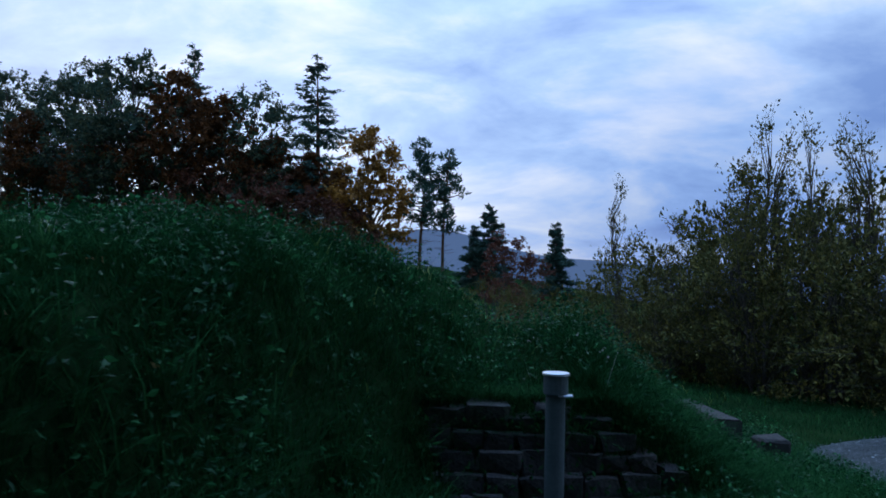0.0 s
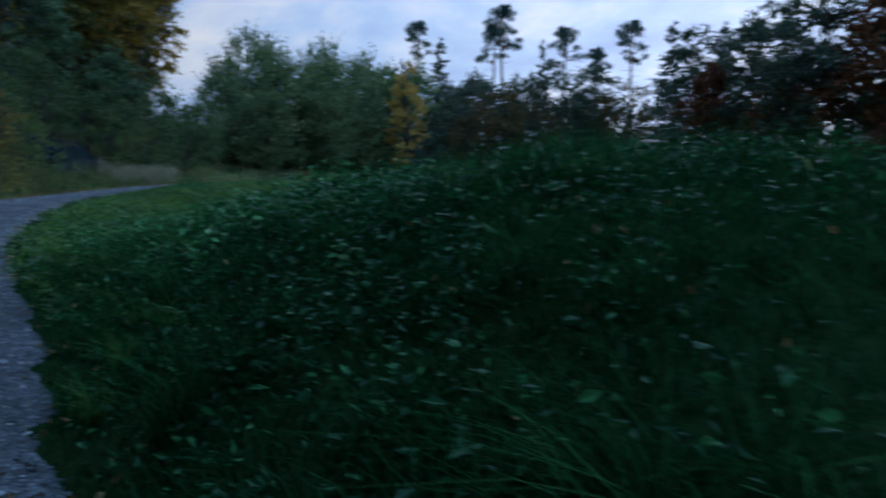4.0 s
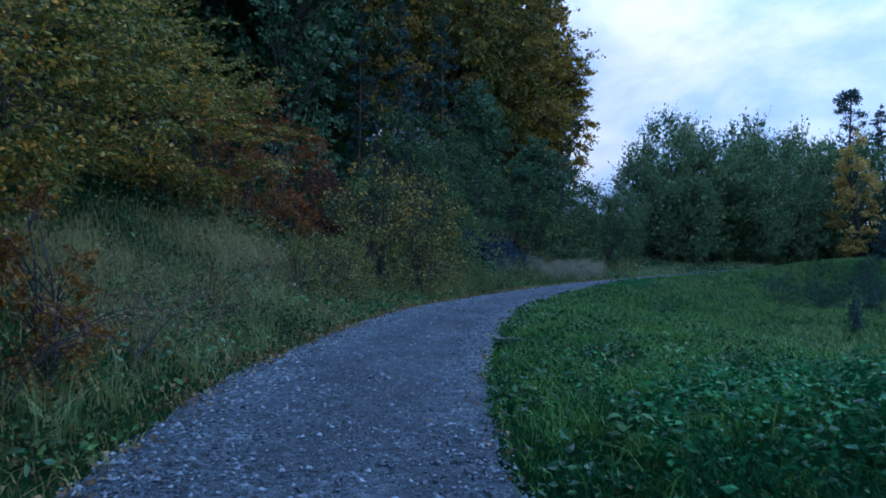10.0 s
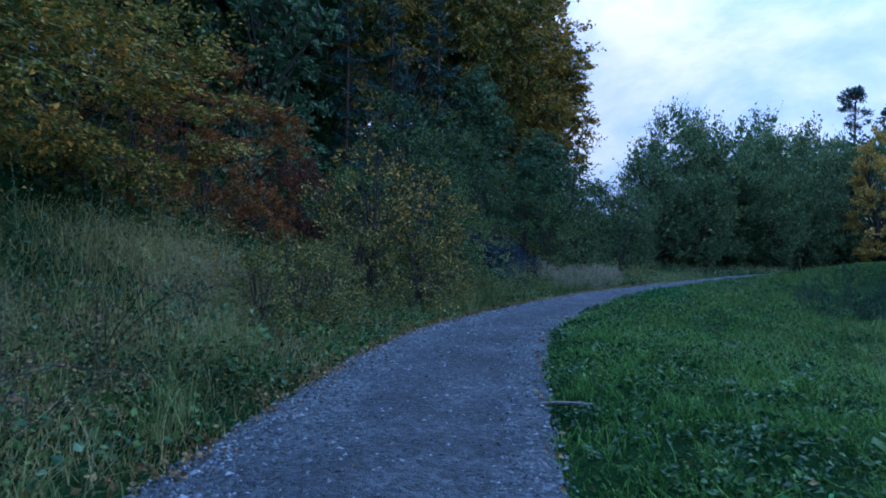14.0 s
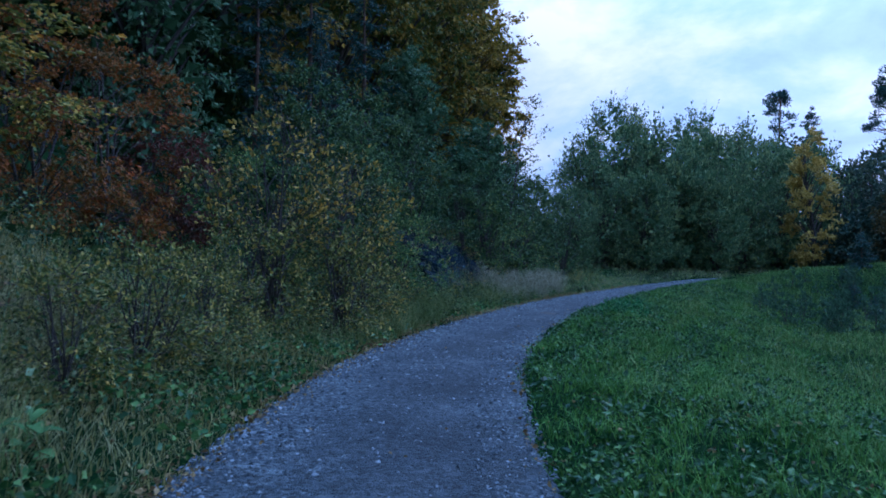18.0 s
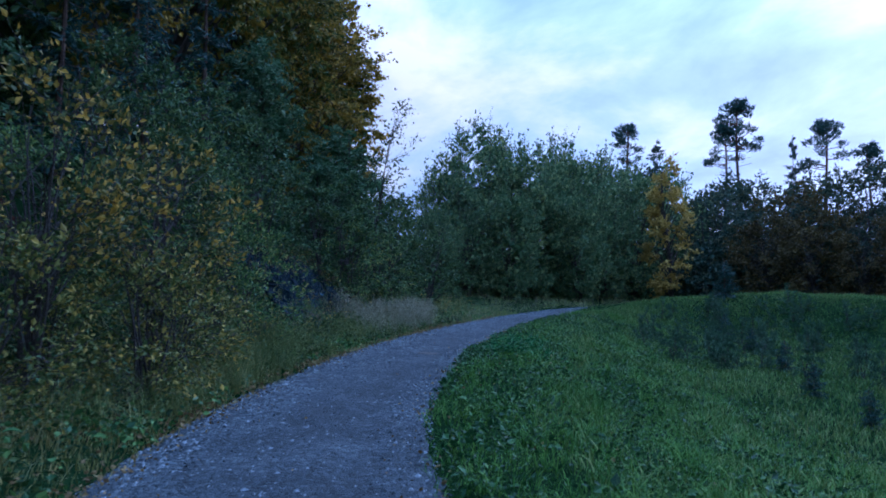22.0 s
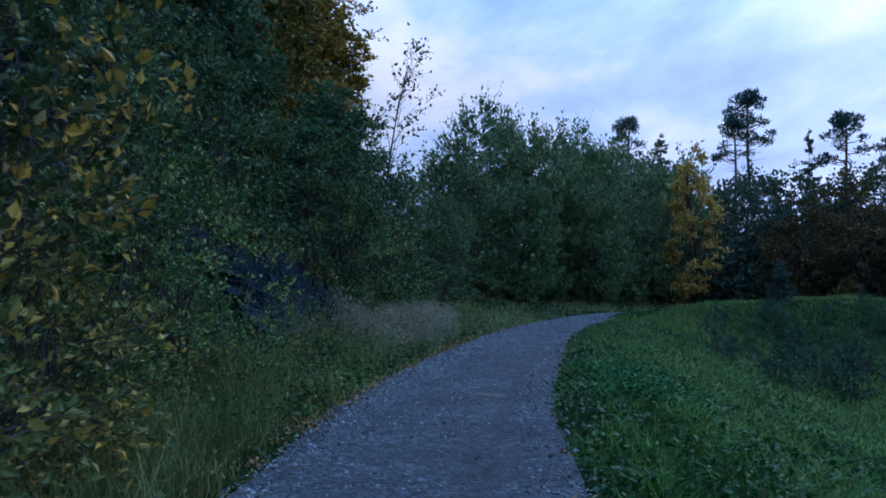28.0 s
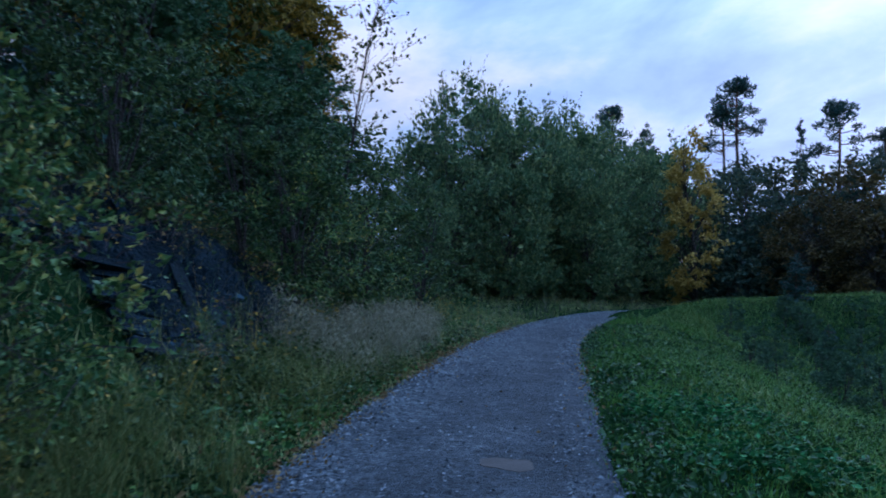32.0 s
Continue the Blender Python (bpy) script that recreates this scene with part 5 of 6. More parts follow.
grove(bramble(91), [(-14.4, -0.3, 0, 1.0), (-15.8, 0.2, 2.0, 0.9), (-17.6, 0.5, 4.0, 1.1), (-20.4, 1.2, 1.0, 1.0), (-22.6, 2.3, 3.0, 0.9), (-12.2, -1.0, 5.0, 1.0), (-36.6, 12.4, 0.5, 0.9), (-38.4, 13.9, 2.5, 0.9), (-37.6, 11.8, 1.5, 1.0), (-38.8, 12.9, 3.5, 1.1), (-36.4, 10.6, 4.5, 1.0), (-39.6, 14.2, 0.9, 1.0), (-35.4, 10.2, 2.2, 0.9)],
      "tangle of thin bare bramble stems with withered leaves", "bramble", "brambles")

# ---- ground cover, densest beside the track ----
def scatter(n, x0, x1, y0, y1, test, r):
    """Random places on the ground where test(x, y, d) allows; test gives a chance from 0 to 1."""
    x, y = r.uniform(x0, x1, n), r.uniform(y0, y1, n)
    d, _ = lateral(x, y)
    k = r.random(n) < test(x, y, d)
    x, y, d = x[k], y[k], d[k]
    return np.stack([x, y, ground(x, y)], 1), d


def stuff(name, q, mat, label, category):
    return tagged(new(name, q.mesh(name, mat)), label, category, kind="stuff")


r = np.random.default_rng(50)
APRON = lambda x, y, d: (x > 3.1) & (x < 4.75) & (y < 4.55) & (d < 4.9)  # noqa: E731
# meadow further off
q = Quads()
p, d = scatter(100000, -60, 22, -3, 54, lambda x, y, d: np.where((d > HALF) & ~APRON(x, y, d), np.clip((d - 4) / 5, np.where(x < -36, 0.5, 0), 1) * (0.5 + 0.4 * ripple(x, y, 0.9)), 0), r)
blades(q, p, 0.2, 0.03, 0.8, r)
stuff("far_meadow_grass", q, M_MEADOW, "rough green meadow grass in the hollow", "grass")
q = Quads()
p, d = scatter(13000, -55, 10, 2, 54, lambda x, y, d: np.where(d > 6, np.clip(ripple(x, y, 0.6, 3.0) + 0.15, 0, 1) * 0.7, 0), r)
blades(q, p, 0.3, 0.014, 0.7, r)
stuff("meadow_stalks", q, M_DRY, "faded yellow stalks among the meadow grass", "grass")
# the bowl of the meadow, closely grown
q = Quads()
p, d = scatter(230000, -50, -16, 8, 46, lambda x, y, d: np.where((d > 2.6) & (d < 17), np.clip(0.75 + 0.5 * ripple(x, y, 0.9, 2.0), 0.2, 1) * np.clip(1.15 - d / 22, 0.3, 1), 0), r)
blades(q, p, 0.17 * np.clip(1 + 0.5 * ripple(p[:, 0], p[:, 1], 1.1), 0.4, 1.6), 0.024, 0.9, r)
stuff("bowl_grass", q, M_MEADOW, "green and fading grass in the hollow of the meadow", "grass")
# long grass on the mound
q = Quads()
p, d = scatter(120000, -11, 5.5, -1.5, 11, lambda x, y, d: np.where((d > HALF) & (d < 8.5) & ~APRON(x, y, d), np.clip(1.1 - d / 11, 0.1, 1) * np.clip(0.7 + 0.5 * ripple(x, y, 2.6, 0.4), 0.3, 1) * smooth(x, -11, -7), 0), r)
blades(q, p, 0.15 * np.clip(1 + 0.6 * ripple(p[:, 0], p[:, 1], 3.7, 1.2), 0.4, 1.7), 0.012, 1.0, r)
stuff("mound_grass", q, M_SHADEGRASS, "long matted grass on the mound", "grass")
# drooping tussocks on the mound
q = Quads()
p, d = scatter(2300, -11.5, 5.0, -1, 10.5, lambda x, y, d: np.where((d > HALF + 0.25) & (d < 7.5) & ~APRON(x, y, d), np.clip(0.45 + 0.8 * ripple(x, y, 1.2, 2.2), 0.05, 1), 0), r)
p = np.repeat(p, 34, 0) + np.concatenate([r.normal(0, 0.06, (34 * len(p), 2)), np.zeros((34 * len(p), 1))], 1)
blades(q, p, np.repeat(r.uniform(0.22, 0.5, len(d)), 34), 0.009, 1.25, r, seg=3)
stuff("tussocks", q, M_TUSSOCK, "tussocks of long drooping grass on the mound, darkened for shade", "grass")


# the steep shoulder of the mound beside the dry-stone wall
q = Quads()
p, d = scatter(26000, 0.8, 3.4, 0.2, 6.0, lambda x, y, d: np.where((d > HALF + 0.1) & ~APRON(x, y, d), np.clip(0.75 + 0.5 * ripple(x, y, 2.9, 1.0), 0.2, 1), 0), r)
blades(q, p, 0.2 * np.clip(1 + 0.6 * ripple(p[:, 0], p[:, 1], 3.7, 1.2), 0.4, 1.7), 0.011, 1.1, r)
stuff("shoulder_grass", q, M_TUSSOCK, "long grass on the steep shoulder of the mound, darkened for shade", "grass")


def leafy(q, p, tall, pairs, size, r):
    """Upright stems with opposite pairs of drooping pointed leaves, larger below the tip."""
    blades(q, p, tall / 0.9, 0.008, 0.15, r, seg=1)
    turn0 = r.uniform(0, 6.28, len(p))
    lean = r.normal(0, 0.14, (len(p), 2)) * tall[:, None]
    for k in range(pairs):
        f = 0.3 + 0.7 * k / (pairs - 1)
        for side in (0.0, 3.1416):
            a = turn0 + 1.5708 * k + side
            at = p + np.stack([lean[:, 0] * f, lean[:, 1] * f, tall * f], 1)
            leaves(q, at, 2.2 * np.stack([np.cos(a), np.sin(a), 0.25 - 0.45 * r.random(len(p))], 1), size * (1.15 - 0.55 * f), 0.55, -0.06, r)


# nettles and other broad-leaved herbs in patches on the mound and its tail
q = Quads()
p, d = scatter(15000, -13, 6, -1, 11, lambda x, y, d: np.where((d > HALF + 0.7) & (d < 7) & ~APRON(x, y, d), 0.5 * np.clip(0.25 + 1.1 * ripple(x, y, 1.1, 4.0) + 0.5 * ripple(x, y, 3.1, 1.0), 0.02, 1) + 0.6 * np.exp(-(((x + 9.0) / 2.6) ** 2) - ((y - 4.1) / 1.5) ** 2), 0), r)
tail = p[:, 0] < -4.5
leafy(q, p[tail], r.uniform(0.16, 0.42, tail.sum()), 5, 0.085, r)
stuff("nettles", q, M_NETTLE, "knee-high nettles on the tail of the mound", "herbs")
# the same nettles on the mound proper, in the shade-darkened leaf colour
q = Quads()
leafy(q, p[~tail], r.uniform(0.12, 0.34, (~tail).sum()), 5, 0.07, r)
stuff("mound_herbs", q, M_MOUND, "damp nettles in patches on the mound, darkened for shade", "herbs")
# a rank leafy clump in the grass below the bend
q = Quads()
p, d = scatter(2600, -34.6, -30.0, 13.5, 18.0, lambda x, y, d: np.where(d > HALF + 0.35, np.exp(-(((x + 33.2) / 0.75) ** 2) - ((y - 16.4) / 0.6) ** 2) + np.exp(-(((x + 31.6) / 0.7) ** 2) - ((y - 15.1) / 0.5) ** 2), 0), r)
leafy(q, p, r.uniform(0.1, 0.3, len(p)), 4, 0.085, r)
stuff("leafy_clump", q, M_NETTLE, "rank leafy clumps of weeds in the short grass", "herbs")
# pale seed heads along the crown of the mound
q = Quads()
p, d = scatter(450, -6, 4.5, 1.5, 9, lambda x, y, d: np.where((d > 3.0) & ~APRON(x, y, d), np.clip(ripple(x, y, 1.7, 3.0), 0, 1), 0), r)
blades(q, p, 0.4, 0.005, 0.3, r, seg=1)
for k in range(4):
    leaves(q, p + np.array([0, 0, 0.36]) + r.normal(0, 0.02, (len(p), 3)), r.normal(0, 1, (len(p), 3)), 0.022, 0.7, 0.1, r)
stuff("pale_heads", q, M_PALEHEAD, "small pale seed heads on thin stems over the mound", "herbs")


def along(n, x0, x1, d0, d1, test, r):
    """Random places beside the track between two x, from d0 to d1 off its middle."""
    rows = np.nonzero((TRACK[:, 0] < x0) & (TRACK[:, 0] > x1) & (np.arange(len(TRACK)) > 60))[0]
    k = rows[r.integers(0, len(rows), n)]
    d = d0 + (d1 - d0) * r.random(n)
    f = r.uniform(-0.25, 0.25, n)
    x, y = TRACK[k, 0] + SIDE[k, 0] * d + WAY[k, 0] * f, TRACK[k, 1] + SIDE[k, 1] * d + WAY[k, 1] * f
    ok = r.random(n) < test(x, y, d)
    x, y, d = x[ok], y[ok], d[ok]
    return np.stack([x, y, ground(x, y)], 1), d


# rough grass and herbs round the far side of the mound
q = Quads()
p, d = scatter(60000, 1.5, 16, 2.5, 20, lambda x, y, d: np.where((d > HALF - 0.05) & (d < 12) & ~APRON(x, y, d), np.clip(0.7 + 0.5 * ripple(x, y, 2.3), 0.1, 1), 0), r)
blades(q, p, 0.17, 0.011, 1.0, r)
stuff("rough_grass", q, M_TUSSOCK, "rough green grass on the flank of the mound", "grass")
q = Quads()
p, d = scatter(40000, 1.5, 9, 3.5, 14, lambda x, y, d: np.where((d > HALF + 0.2) & ~APRON(x, y, d), np.clip(0.4 + 0.9 * ripple(x, y, 1.7, 1.0), 0.05, 1), 0), r)
p[:, 2] += r.uniform(0.05, 0.35, len(p))
leaves(q, p, np.array([0, 0, 0.25]) + r.normal(0, 1, (len(p), 3)) * np.array([1, 1, 0.15]), 0.05, 0.5, 0.1, r)
stuff("flank_herbs", q, M_MOUND, "leafy weeds on the flank of the mound", "herbs")
# left verge: grass at the edge, tall dry grass behind
q = Quads()
p, d = along(75000, 3, -48, -HALF + 0.05, -5.5, lambda x, y, d: np.clip(1.25 - (-d - HALF) / 3.2, 0.15, 1) * (0.7 + 0.3 * ripple(x, y, 1.9)), r)
green = p[:, 0] + 3 * ripple(p[:, 0], p[:, 1], 1.1, 3.0) + r.normal(0, 1.2, len(p)) < -34
for pick, mat, label in ((~green, M_VERGE, "fading grass along the foot of the bank"), (green, M_VERGEGREEN, "green grass along the foot of the bank")):
    q = Quads()
    blades(q, p[pick], 0.15 + 0.14 * smooth(-d[pick], 1.6, 3), 0.010, 0.9, r)
    stuff("verge_grass", q, mat, label, "grass")
q = Quads()
p, d = along(230000, -6, -46, -HALF - 0.1, -6.5, lambda x, y, d: np.exp(-(((d + 3.3) / 1.2) ** 2)) * np.clip(0.45 + 0.9 * ripple(x, y, 0.8, 2.0), 0.06, 1) * (1 - 0.6 * smooth(-x, 22, 27)) * (1 - smooth(-x, 30, 33) * (d < -2.6)), r)
tall = np.clip(0.42 + 0.3 * ripple(p[:, 0], p[:, 1], 1.3) + 0.16 * ripple(p[:, 0], p[:, 1], 4.1), 0.15, 1)
blades(q, p, tall, 0.006, 1.3, r, seg=2)
stuff("dry_grass", q, M_DRY, "tall faded feathery grass on the verge", "grass")
q = Quads()
k = r.random(len(p)) < np.clip(0.12 + 0.25 * ripple(p[:, 0], p[:, 1], 1.1, 6.0), 0, 1)
for u in (0.75, 0.85, 0.95, 1.05, 1.15):
    o = r.normal(0, 0.09, (k.sum(), 3)) * np.array([1, 1, 0.25])
    leaves(q, p[k] + o + np.array([0, 0, 1.0]) * (u * tall[k])[:, None], np.array([0, 0, 0.5]) + r.normal(0, 0.6, (k.sum(), 3)), 0.035, 0.3, 0.1, r)
stuff("seed_heads", q, M_DRY, "pale feathery seed heads over the dry grass", "grass")
# rank green grass and leafy herbs standing in the verge
q = Quads()
p, d = along(420, -4, -42, -HALF - 0.25, -4.2, lambda x, y, d: np.clip(0.35 + 0.9 * ripple(x, y, 1.1, 8.0), 0.05, 1), r)
p = np.repeat(p, 46, 0) + np.concatenate([r.normal(0, 0.08, (46 * len(p), 2)), np.zeros((46 * len(p), 1))], 1)
blades(q, p, np.repeat(r.uniform(0.3, 0.65, len(d)), 46), 0.009, 0.85, r, seg=3)
stuff("verge_tussocks", q, M_VERGEGREEN, "rank grey-green tussocks of grass in the verge", "grass")
q = Quads()
p, d = along(330, -27, -37.5, -HALF - 0.2, -3.0, lambda x, y, d: np.clip(0.6 + 0.6 * ripple(x, y, 1.3, 3.0), 0.15, 1), r)
p = np.repeat(p, 48, 0) + np.concatenate([r.normal(0, 0.07, (48 * len(p), 2)), np.zeros((48 * len(p), 1))], 1)
blades(q, p, np.repeat(r.uniform(0.32, 0.75, len(d)), 48), 0.008, 0.7, r, seg=3)
stuff("tall_verge_grass", q, M_LONGGRASS, "tall yellow-green grass along the foot of the rock", "grass")
q = Quads()
p, d = along(9000, -2, -43, -HALF - 0.15, -4.0, lambda x, y, d: np.clip(0.1 + 1.1 * ripple(x, y, 1.3, 5.0) + 0.3 * ripple(x, y, 3.7, 1.0), 0.02, 1) * np.clip(1.3 - (-d - HALF) / 2.4, 0.1, 1), r)
leafy(q, p, r.uniform(0.12, 0.4, len(p)), 4, 0.085, r)
stuff("verge_herbs", q, M_GREENLEAF, "dark green leafy herbs in the verge", "herbs")
q, heads = Quads(), Quads()
p, d = along(120, -36.0, -41.8, -HALF - 0.4, -3.2, lambda x, y, d: 1 + 0 * x, r)
tall = np.repeat(r.uniform(0.45, 0.95, len(d)), 62)
p = np.repeat(p, 62, 0) + np.concatenate([r.normal(0, 0.09, (62 * len(p), 2)), np.zeros((62 * len(p), 1))], 1)
blades(q, p, tall, 0.0065, 0.7, r, seg=3)
stuff("feather_grass", q, M_FEATHER, "pale tufts of tall feathery grass by the bend", "grass")
k = r.random(len(p)) < 0.3
for u in (0.72, 0.8, 0.88, 0.96, 1.04):
    at = p[k] + np.stack([-0.22 * tall[k] * u * u, 0.22 * tall[k] * u * u, 1.1 * tall[k] * u - 0.1 * u**4], 1) + r.normal(0, 0.05, (k.sum(), 3))
    leaves(heads, at, np.array([-0.5, 0.5, 0.6]) + r.normal(0, 0.3, (k.sum(), 3)), 0.07, 0.22, 0.05, r)
stuff("feather_plumes", heads, M_FEATHER, "pale nodding plumes over the feathery grass", "grass")
# broad-leaved herbs on mound and verge, in patches
q = Quads()
p, d = along(160000, 5.5, -46, HALF + 0.05, 8.5, lambda x, y, d: np.where(APRON(x, y, d), 0, np.clip(0.4 + 0.9 * ripple(x, y, 1.7, 1.0) + 0.45 * smooth(x, -12, -6), 0.04, 1) * np.clip(1.25 - d / 8, 0.08, 1)), r)
lift = r.uniform(0.03, 1.0, len(p)) ** 0.8 * (0.12 + 0.2 * smooth(p[:, 0], -12, -5) * (0.6 + 0.4 * ripple(p[:, 0], p[:, 1], 2.1)) + 0.06 * ripple(p[:, 0], p[:, 1], 3.3))
p[:, 2] += lift
size = 0.05 + 0.05 * r.random(len(p)) ** 2 + 0.015 * ripple(p[:, 0], p[:, 1], 4.0)
# herbs on the mound take the leaf colour darkened for shade
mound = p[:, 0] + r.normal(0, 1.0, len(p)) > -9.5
for pick, mat, share, label in ((mound, M_MOUND, 0.75, "low leafy damp weeds on the mound, leaves darkened for shade"), (~mound, M_HERB, 1.0, "low broad-leaved weeds with damp green leaves")):
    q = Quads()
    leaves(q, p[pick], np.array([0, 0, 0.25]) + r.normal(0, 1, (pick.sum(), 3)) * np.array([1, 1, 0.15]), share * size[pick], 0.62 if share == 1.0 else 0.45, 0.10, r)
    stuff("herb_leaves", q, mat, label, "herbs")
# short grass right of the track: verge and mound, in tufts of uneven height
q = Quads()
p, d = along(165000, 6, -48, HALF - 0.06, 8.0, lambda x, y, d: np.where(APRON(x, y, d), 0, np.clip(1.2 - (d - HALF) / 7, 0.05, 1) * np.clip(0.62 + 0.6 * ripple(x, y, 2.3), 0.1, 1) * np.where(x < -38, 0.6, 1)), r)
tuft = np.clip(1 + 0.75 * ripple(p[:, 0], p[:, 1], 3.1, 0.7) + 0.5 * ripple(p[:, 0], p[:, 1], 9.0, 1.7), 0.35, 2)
# blades on the mound use the green with shade put in
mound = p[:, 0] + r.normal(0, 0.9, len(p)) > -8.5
for pick, mat, share, label in ((mound, M_SHADEGRASS, 0.6, "short grass at the foot of the mound, darkened for shade"), (~mound, M_GRASS, 1.0, "short damp green grass beside the track")):
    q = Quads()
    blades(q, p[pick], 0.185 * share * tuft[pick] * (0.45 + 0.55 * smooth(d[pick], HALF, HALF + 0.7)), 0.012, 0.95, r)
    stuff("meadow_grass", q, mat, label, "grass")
q = Quads()
p, d = along(520, -4, -40, HALF + 0.15, 7.0, lambda x, y, d: np.clip(1.2 - (d - HALF) / 7, 0.2, 1), r)
p = np.repeat(p, 42, 0) + np.concatenate([r.normal(0, 0.055, (42 * len(p), 2)), np.zeros((42 * len(p), 1))], 1)
blades(q, p, np.repeat(r.uniform(0.14, 0.3, len(d)), 42), 0.008, 1.2, r)
stuff("grass_tufts", q, M_GRASS, "thick tufts of grass in the verge", "grass")
# grass hanging over the top of the dry-stone wall
q = Quads()
k = r.uniform(2.3, 4.7, 4200)
p = np.stack([k, 4.58 + 0.12 * (k - 3.9) ** 2 + r.normal(0, 0.08, 4200), 0 * k], 1)
p[:, 2] = np.clip(ground(p[:, 0], p[:, 1] + 0.15), 0.9 - 0.4 * np.clip(k - 4.2, 0, 1), 1.15) - 0.02
blades(q, p, 0.2, 0.010, 1.5, r, seg=3)
p, d = scatter(24000, 4.2, 6.4, 3.2, 6.0, lambda x, y, d: np.where(x + 0.5 * (y - 4.2) > 4.6, 0.85, 0.0), r)
blades(q, p, 0.25, 0.011, 1.1, r)
k = r.uniform(2.7, 4.8, 900)
hang = r.uniform(0, 1, 900) ** 1.5
p = np.stack([k, 4.56 - 0.28 * hang + 0.12 * (k - 3.9) ** 2, 1.12 - 0.75 * hang - 0.3 * np.clip(k - 4.2, 0, 1)], 1) - np.array([0, 0.1, 0])
leaves(q, p, np.array([0, -0.5, -0.5]) + r.normal(0, 0.5, (900, 3)), 0.06, 0.4, 0.1, r)
stuff("wall_top_grass", q, M_TUSSOCK, "grass hanging over the dry-stone wall", "grass")
# long grass below the rail by the lower track
q = Quads()
p, d = scatter(26000, 5.2, 8.4, 5.5, 10.5, lambda x, y, d: np.where(d > HALF - 0.05, 0.75, 0.0), r)
blades(q, p, 0.26, 0.010, 0.9, r)
stuff("rail_grass", q, M_TUSSOCK, "long grass below the timber rail", "grass")
# tufts and dead stalks between the slabs of the outcrop
q = Quads()
p, d = along(36000, -34, -43, -2.6, -7.5, lambda x, y, d: np.clip(-0.25 + 0.6 * ripple(x, y, 1.4, 3.0) + 0.7 * smooth(-d, 4.0, 5.5) + 0.6 * smooth(-x, 37.0, 39.5), 0.01, 1), r)
p[:, 2] += 0.16 * smooth(-d, 3.2, 3.9)
blades(q, p, 0.36, 0.011, 0.9, r, seg=3)
stuff("rock_tufts", q, M_DEAD, "dead grass tufts between the slabs of rock", "grass")
# thin tall weeds with yellowing leaves before the hazels
for mat, label, seed in ((M_HAZEL, "thin tall weeds with yellowing leaves", 61), (M_IVY, "thin tall weeds with grey-green leaves", 62)):
    rs = np.random.default_rng(seed)
    q = Quads()
    p, d = along(4600, -7, -46, -HALF - 0.5, -6.5, lambda x, y, d: (0.35 + 0.65 * smooth(-x, 20, 26)) * np.clip(0.3 + 0.9 * ripple(x, y, 0.9, seed), 0.03, 1) * smooth(-d, 1.7, 2.8), rs)
    blades(q, p, 0.9, 0.008, 0.25, rs)
    for u in (0.25, 0.4, 0.5, 0.6, 0.7, 0.8, 0.9, 1.0):
        leaves(q, p + np.array([0, 0, 0.85]) * u * rs.uniform(0.6, 1.1, (len(p), 1)) + rs.normal(0, 0.07, (len(p), 3)), rs.normal(0, 1, (len(p), 3)) * np.array([1, 1, 0.3]), 0.055, 0.55, 0.1, rs)
    stuff("tall_weeds", q, mat, label, "weeds")
# leafy weeds between the dry grass and the gravel, in loose patches
q = Quads()
p, d = along(70000, 2, -46, -HALF - 0.02, -4.2, lambda x, y, d: np.clip(0.15 + 0.9 * ripple(x, y, 1.9, 7.0) + 0.25 * ripple(x, y, 5.0, 2.0), 0.02, 1) * np.clip(1.4 - (-d - HALF) / 1.5, 0.08, 1), r)
p[:, 2] += r.uniform(0.06, 0.27, len(p)) * (0.7 + 0.7 * smooth(-d, 1.6, 3.0))
leaves(q, p, np.array([0, 0, 0.15]) + r.normal(0, 1, (len(p), 3)) * np.array([1, 1, 0.15]), 0.042 + 0.055 * r.random(len(p)) ** 2, 0.75, 0.08, r)
stuff("edge_weeds", q, M_WEED, "fresh green leafy weeds along the gravel edge", "herbs")
# bright broad-leaved patches in the grass right of the track
q = Quads()
p, d = along(90000, -5, -44, HALF + 0.02, 5.0, lambda x, y, d: np.clip(-0.15 + 1.3 * ripple(x, y, 1.3, 9.0) + 0.7 * ripple(x, y, 4.3, 2.0), 0.02, 1) * np.clip(1.2 - (d - HALF) / 4, 0.1, 1), r)
p[:, 2] += r.uniform(0.04, 0.17, len(p))
leaves(q, p, np.array([0, 0, 0.25]) + r.normal(0, 1, (len(p), 3)) * np.array([1, 1, 0.2]), 0.026 + 0.036 * r.random(len(p)) ** 2, 0.6, 0.1, r)
stuff("clover_patches", q, M_WEED, "patches of broad-leaved weeds in the short grass", "herbs")
# weeds beside the track beyond the bend
for n_, mat, label in ((15000, M_VERGEGREEN, "rank green grass beside the track beyond the bend"), (9000, M_DEAD, "withered grass beside the track beyond the bend")):
    q = Quads()
    p, d = along(n_, -41, -64, -HALF, -7.5, lambda x, y, d: np.clip(0.55 + 0.6 * ripple(x, y, 1.0, 5.0), 0.1, 1), r)
    blades(q, p, 0.42, 0.014, 0.7, r)
    leaves(q, p[::2] + np.array([0, 0, 0.25]) * r.random((len(p[::2]), 1)), r.normal(0, 1, (len(p[::2]), 3)), 0.1, 0.6, 0.1, r)
    stuff("bend_weeds", q, mat, label, "weeds")
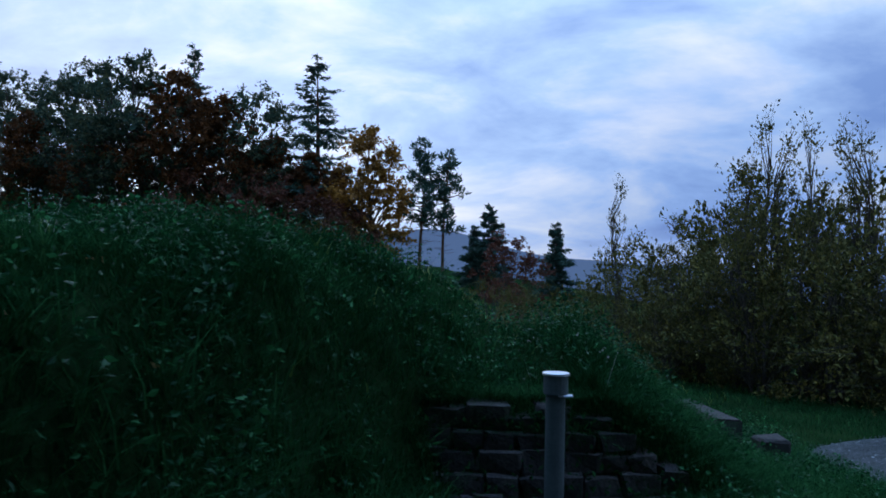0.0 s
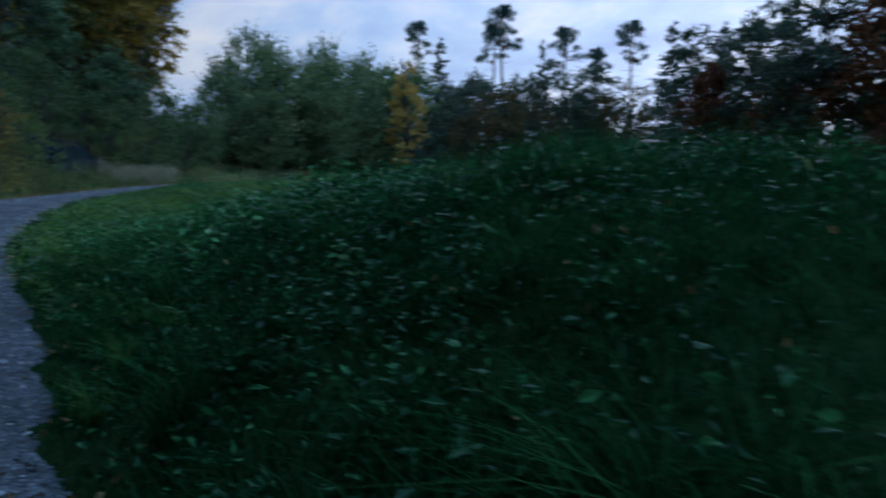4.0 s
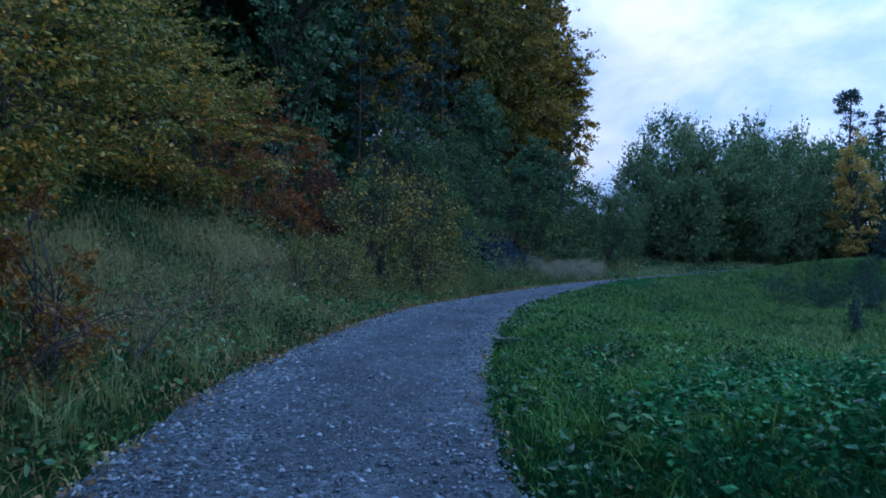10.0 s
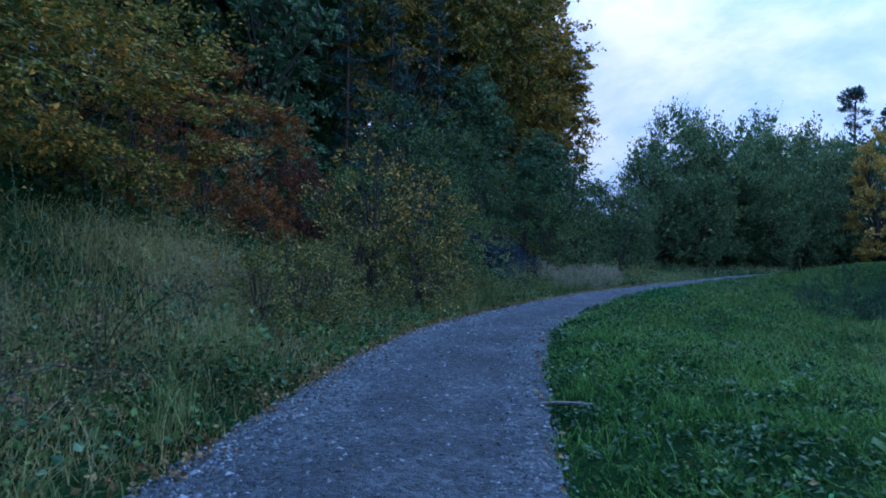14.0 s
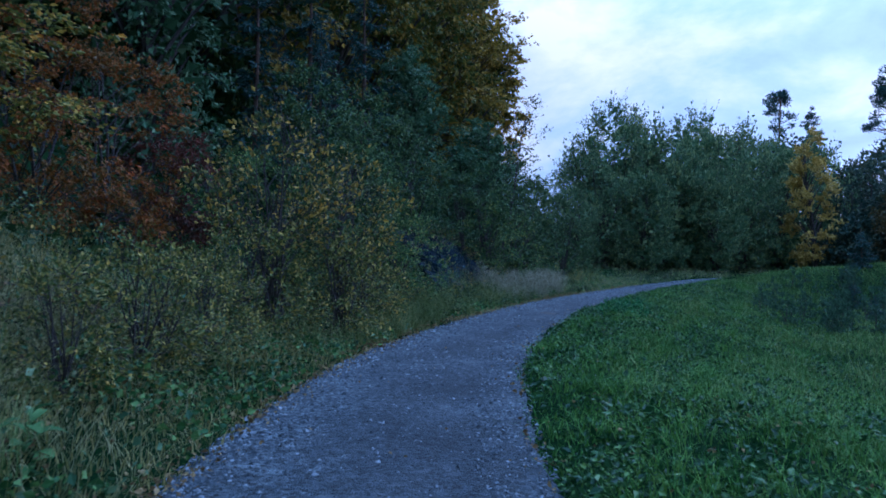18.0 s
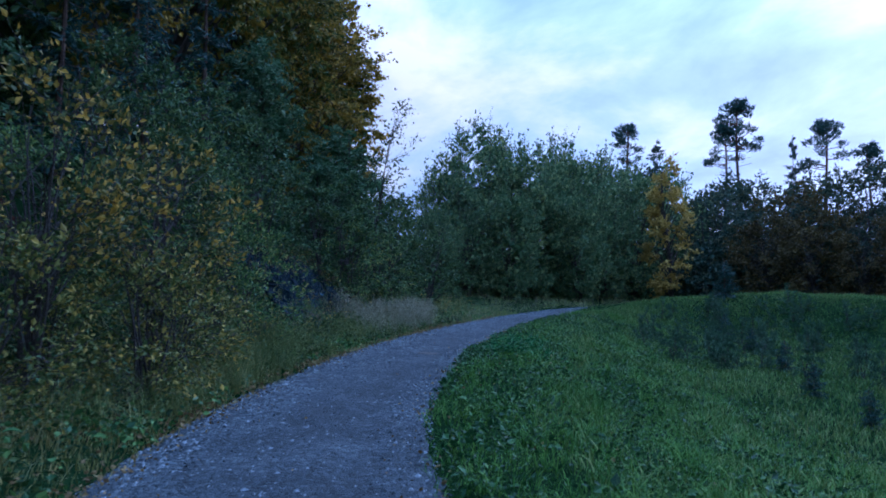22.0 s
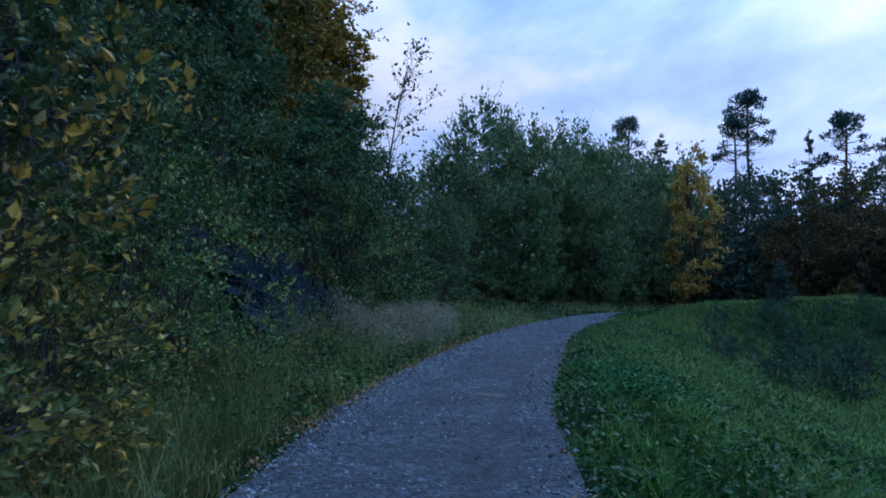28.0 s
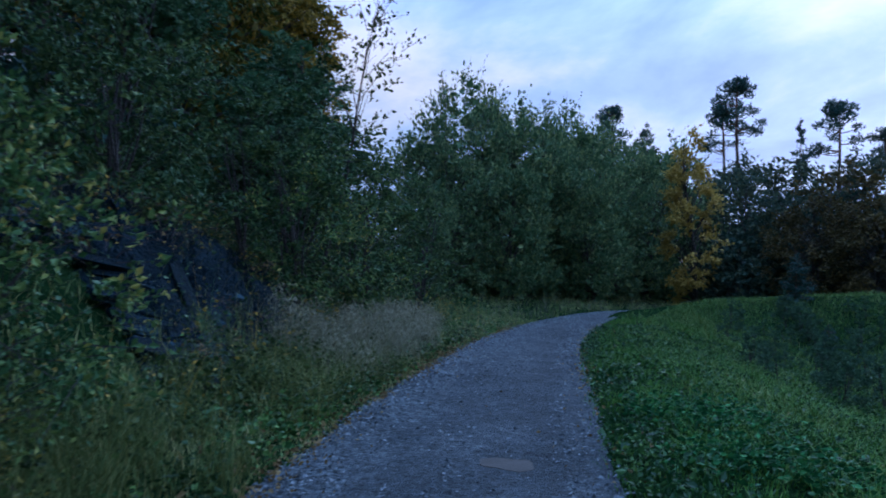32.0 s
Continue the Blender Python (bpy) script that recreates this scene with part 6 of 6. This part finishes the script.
# withered weeds along the foot of the thicket across the meadow
q = Quads()
p, d = scatter(60000, -62, -44, 22, 57, lambda x, y, d: np.where(d > HALF + 0.3, np.exp(-(((x + 52.0 + 0.22 * (y - 27)) / 1.7) ** 2)), 0) * np.clip(0.5 + 0.7 * ripple(x, y, 0.9, 1.0), 0.1, 1), r)
blades(q, p, 0.75 * np.clip(1 + 0.6 * ripple(p[:, 0], p[:, 1], 1.2), 0.3, 1.6), 0.02, 0.6, r)
stuff("withered_weeds", q, M_VERGE, "withered weeds along the foot of the thicket", "weeds")
# leafy weeds below the rock
q = Quads()
p, d = along(7000, -26, -43, -HALF - 0.5, -6.0, lambda x, y, d: np.clip(0.45 + 0.8 * ripple(x, y, 1.2, 11.0), 0.05, 1) * smooth(-d, 1.7, 2.4) * (1 - 0.7 * smooth(-d, 2.9, 3.6) * smooth(-x, 35, 37)), r)
blades(q, p, 0.5, 0.007, 0.4, r)
for u in (0.2, 0.35, 0.5, 0.65, 0.8, 0.95):
    leaves(q, p + np.array([0, 0, 0.52]) * u * r.uniform(0.7, 1.1, (len(p), 1)) + r.normal(0, 0.05, (len(p), 3)), r.normal(0, 1, (len(p), 3)) * np.array([1, 1, 0.3]), 0.07, 0.6, 0.1, r)
stuff("leafy_weeds", q, M_GREENLEAF, "knee-high dark green weeds below the rock", "weeds")
# ivy and weeds at the foot of the bank
q = Quads()
p, d = scatter(95000, -48, 3, -10, 28, lambda x, y, d: np.where((d < -HALF - 0.1) & (d > -7), np.clip(0.25 + 0.8 * ripple(x, y, 1.5, 5.0), 0.05, 1) * np.clip(1.3 + d / 6, 0.1, 1), 0), r)
p[:, 2] += r.uniform(0.02, 0.22, len(p)) + 0.25 * np.clip(ripple(p[:, 0], p[:, 1], 0.9, 1.0), 0, 1) * r.random(len(p))
leaves(q, p, np.array([0, 0, 0.2]) + r.normal(0, 1, (len(p), 3)) * np.array([1, 1, 0.2]), 0.075, 0.7, 0.08, r)
stuff("bank_weeds", q, M_IVY, "low weeds and ivy at the foot of the bank", "herbs")
q = Quads()
p, d = scatter(75000, -66, 4, -22, 28, lambda x, y, d: np.where(d < -4, np.clip(0.35 + 0.8 * ripple(x, y, 0.7, 6.0), 0, 1), 0), r)
p[:, 2] += r.uniform(0.02, 0.5, len(p))
leaves(q, p, r.normal(0, 1, (len(p), 3)), 0.17, 0.6, 0.1, r)
stuff("undergrowth", q, M_GREENLEAF, "dark brambles under the trees of the bank", "undergrowth")
# fallen leaves along both edges
q = Quads()
p, d = along(52000, 4, -47, -0.95, -3.2, lambda x, y, d: np.clip(0.75 * np.exp(-(((d + HALF + 0.02) / 0.2) ** 2)) * np.clip(0.45 + 0.9 * ripple(x, y, 2.7), 0.05, 1) + 0.06, 0, 1), r)
p2, d2 = along(26000, 4, -47, 0.9, 4.0, lambda x, y, d: np.clip(0.35 * np.exp(-(((d - HALF) / 0.14) ** 2)) * np.clip(0.5 + 0.8 * ripple(x, y, 3.1), 0.05, 1) + 0.03, 0, 1), r)
p3, d3 = along(1100, 4, -40, -1.3, 1.3, lambda x, y, d: 0.08 + 0.35 * np.abs(d) ** 3, r)
p, d = np.concatenate([p, p2, p3]), np.concatenate([d, d2, d3])
p[:, 2] += np.where(np.abs(d) < HALF, 0.115 - 0.03 * np.abs(d), 0.07) + r.uniform(0, 0.02, len(p))
leaves(q, p, r.normal(0, 1, (len(p), 3)) * np.array([1, 1, 0.1]), np.where(np.abs(d) < 1.2, 0.034, 0.052), 0.7, 0.12, r)
stuff("fallen_leaves", q, M_LITTER, "brown fallen leaves along the edges of the track", "leaves")


# loose stones of the gravel
def stones(p, size, r):
    """Sharp crushed stones: irregular pyramids on four corners."""
    n = len(p)
    a = r.uniform(0, 6.28, n)[:, None] + np.arange(4)[None] * 1.5708 + r.uniform(-0.4, 0.4, (n, 4))
    b = size[:, None] * r.uniform(0.7, 1.3, (n, 4))
    lo = np.stack([p[:, :1] + b * np.cos(a), p[:, 1:2] + b * np.sin(a), p[:, 2:] + size[:, None] * r.uniform(-0.2, 0.3, (n, 4))], -1)
    tip = p + np.concatenate([r.uniform(-0.45, 0.45, (n, 2)), r.uniform(0.45, 0.95, (n, 1))], 1) * size[:, None]
    v = np.concatenate([lo, tip[:, None]], 1)
    f = np.array([[0, 1, 4], [1, 2, 4], [2, 3, 4], [3, 0, 4]])
    return v.reshape(-1, 3), (np.arange(n)[:, None, None] * 5 + f[None]).reshape(-1, 3)


near = r.uniform(0, 1, 600000)
k = np.clip((60 + near * (len(TRACK) - 100)).astype(int), 0, len(TRACK) - 2)
off, fwd = r.uniform(-HALF - 0.1, HALF + 0.1, len(k)), r.uniform(-0.25, 0.25, len(k))
x, y = TRACK[k, 0] + SIDE[k, 0] * off + WAY[k, 0] * fwd, TRACK[k, 1] + SIDE[k, 1] * off + WAY[k, 1] * fwd
x, y = np.concatenate([x, r.uniform(3.1, 4.8, 3500)]), np.concatenate([y, r.uniform(1.0, 4.6, 3500)])
d, tzz = lateral(x, y)
rut = np.exp(-(((np.abs(d) - 0.62) / 0.3) ** 2))
chance = np.where(np.abs(d) < HALF + 0.1, 0.5 - 0.24 * rut + 0.38 * smooth(-d, 0.1, 1.0), 0.0) * (0.7 + 0.4 * ripple(x, y, 1.1)) * np.where((x < -15) & (np.abs(d + 0.1) < 0.95), 0.4, 1.0)
chance = np.where(APRON(x, y, d) & (d > HALF), 0.55, np.where(x > 5.5, 0.35 * chance, chance))
chance = np.where(np.hypot(x + 33.1, y - 13.85) < 0.3, 0.06 * chance, chance)
k = r.random(len(x)) < chance
x, y, d, tzz = x[k], y[k], d[k], tzz[k]
zz = np.where(np.abs(d) < HALF + 0.1, tzz + 0.035 * (1 - (d / 1.47) ** 2) - 0.022 * np.exp(-(((np.abs(d) - 0.62) / 0.22) ** 2)), ground(x, y) + 0.014)
size = 0.0088 * np.exp(r.normal(0.2, 0.5, len(x))) * (1 + 0.3 * smooth(-d, 0.4, HALF))
v, f = stones(np.stack([x, y, zz], 1), np.clip(size, 0.006, 0.034), r)
tagged(new("gravel_stones", mesh_np("gravel_stones", v, f, M_STONE)), "loose grey crushed stones on the track", "gravel", kind="stuff")
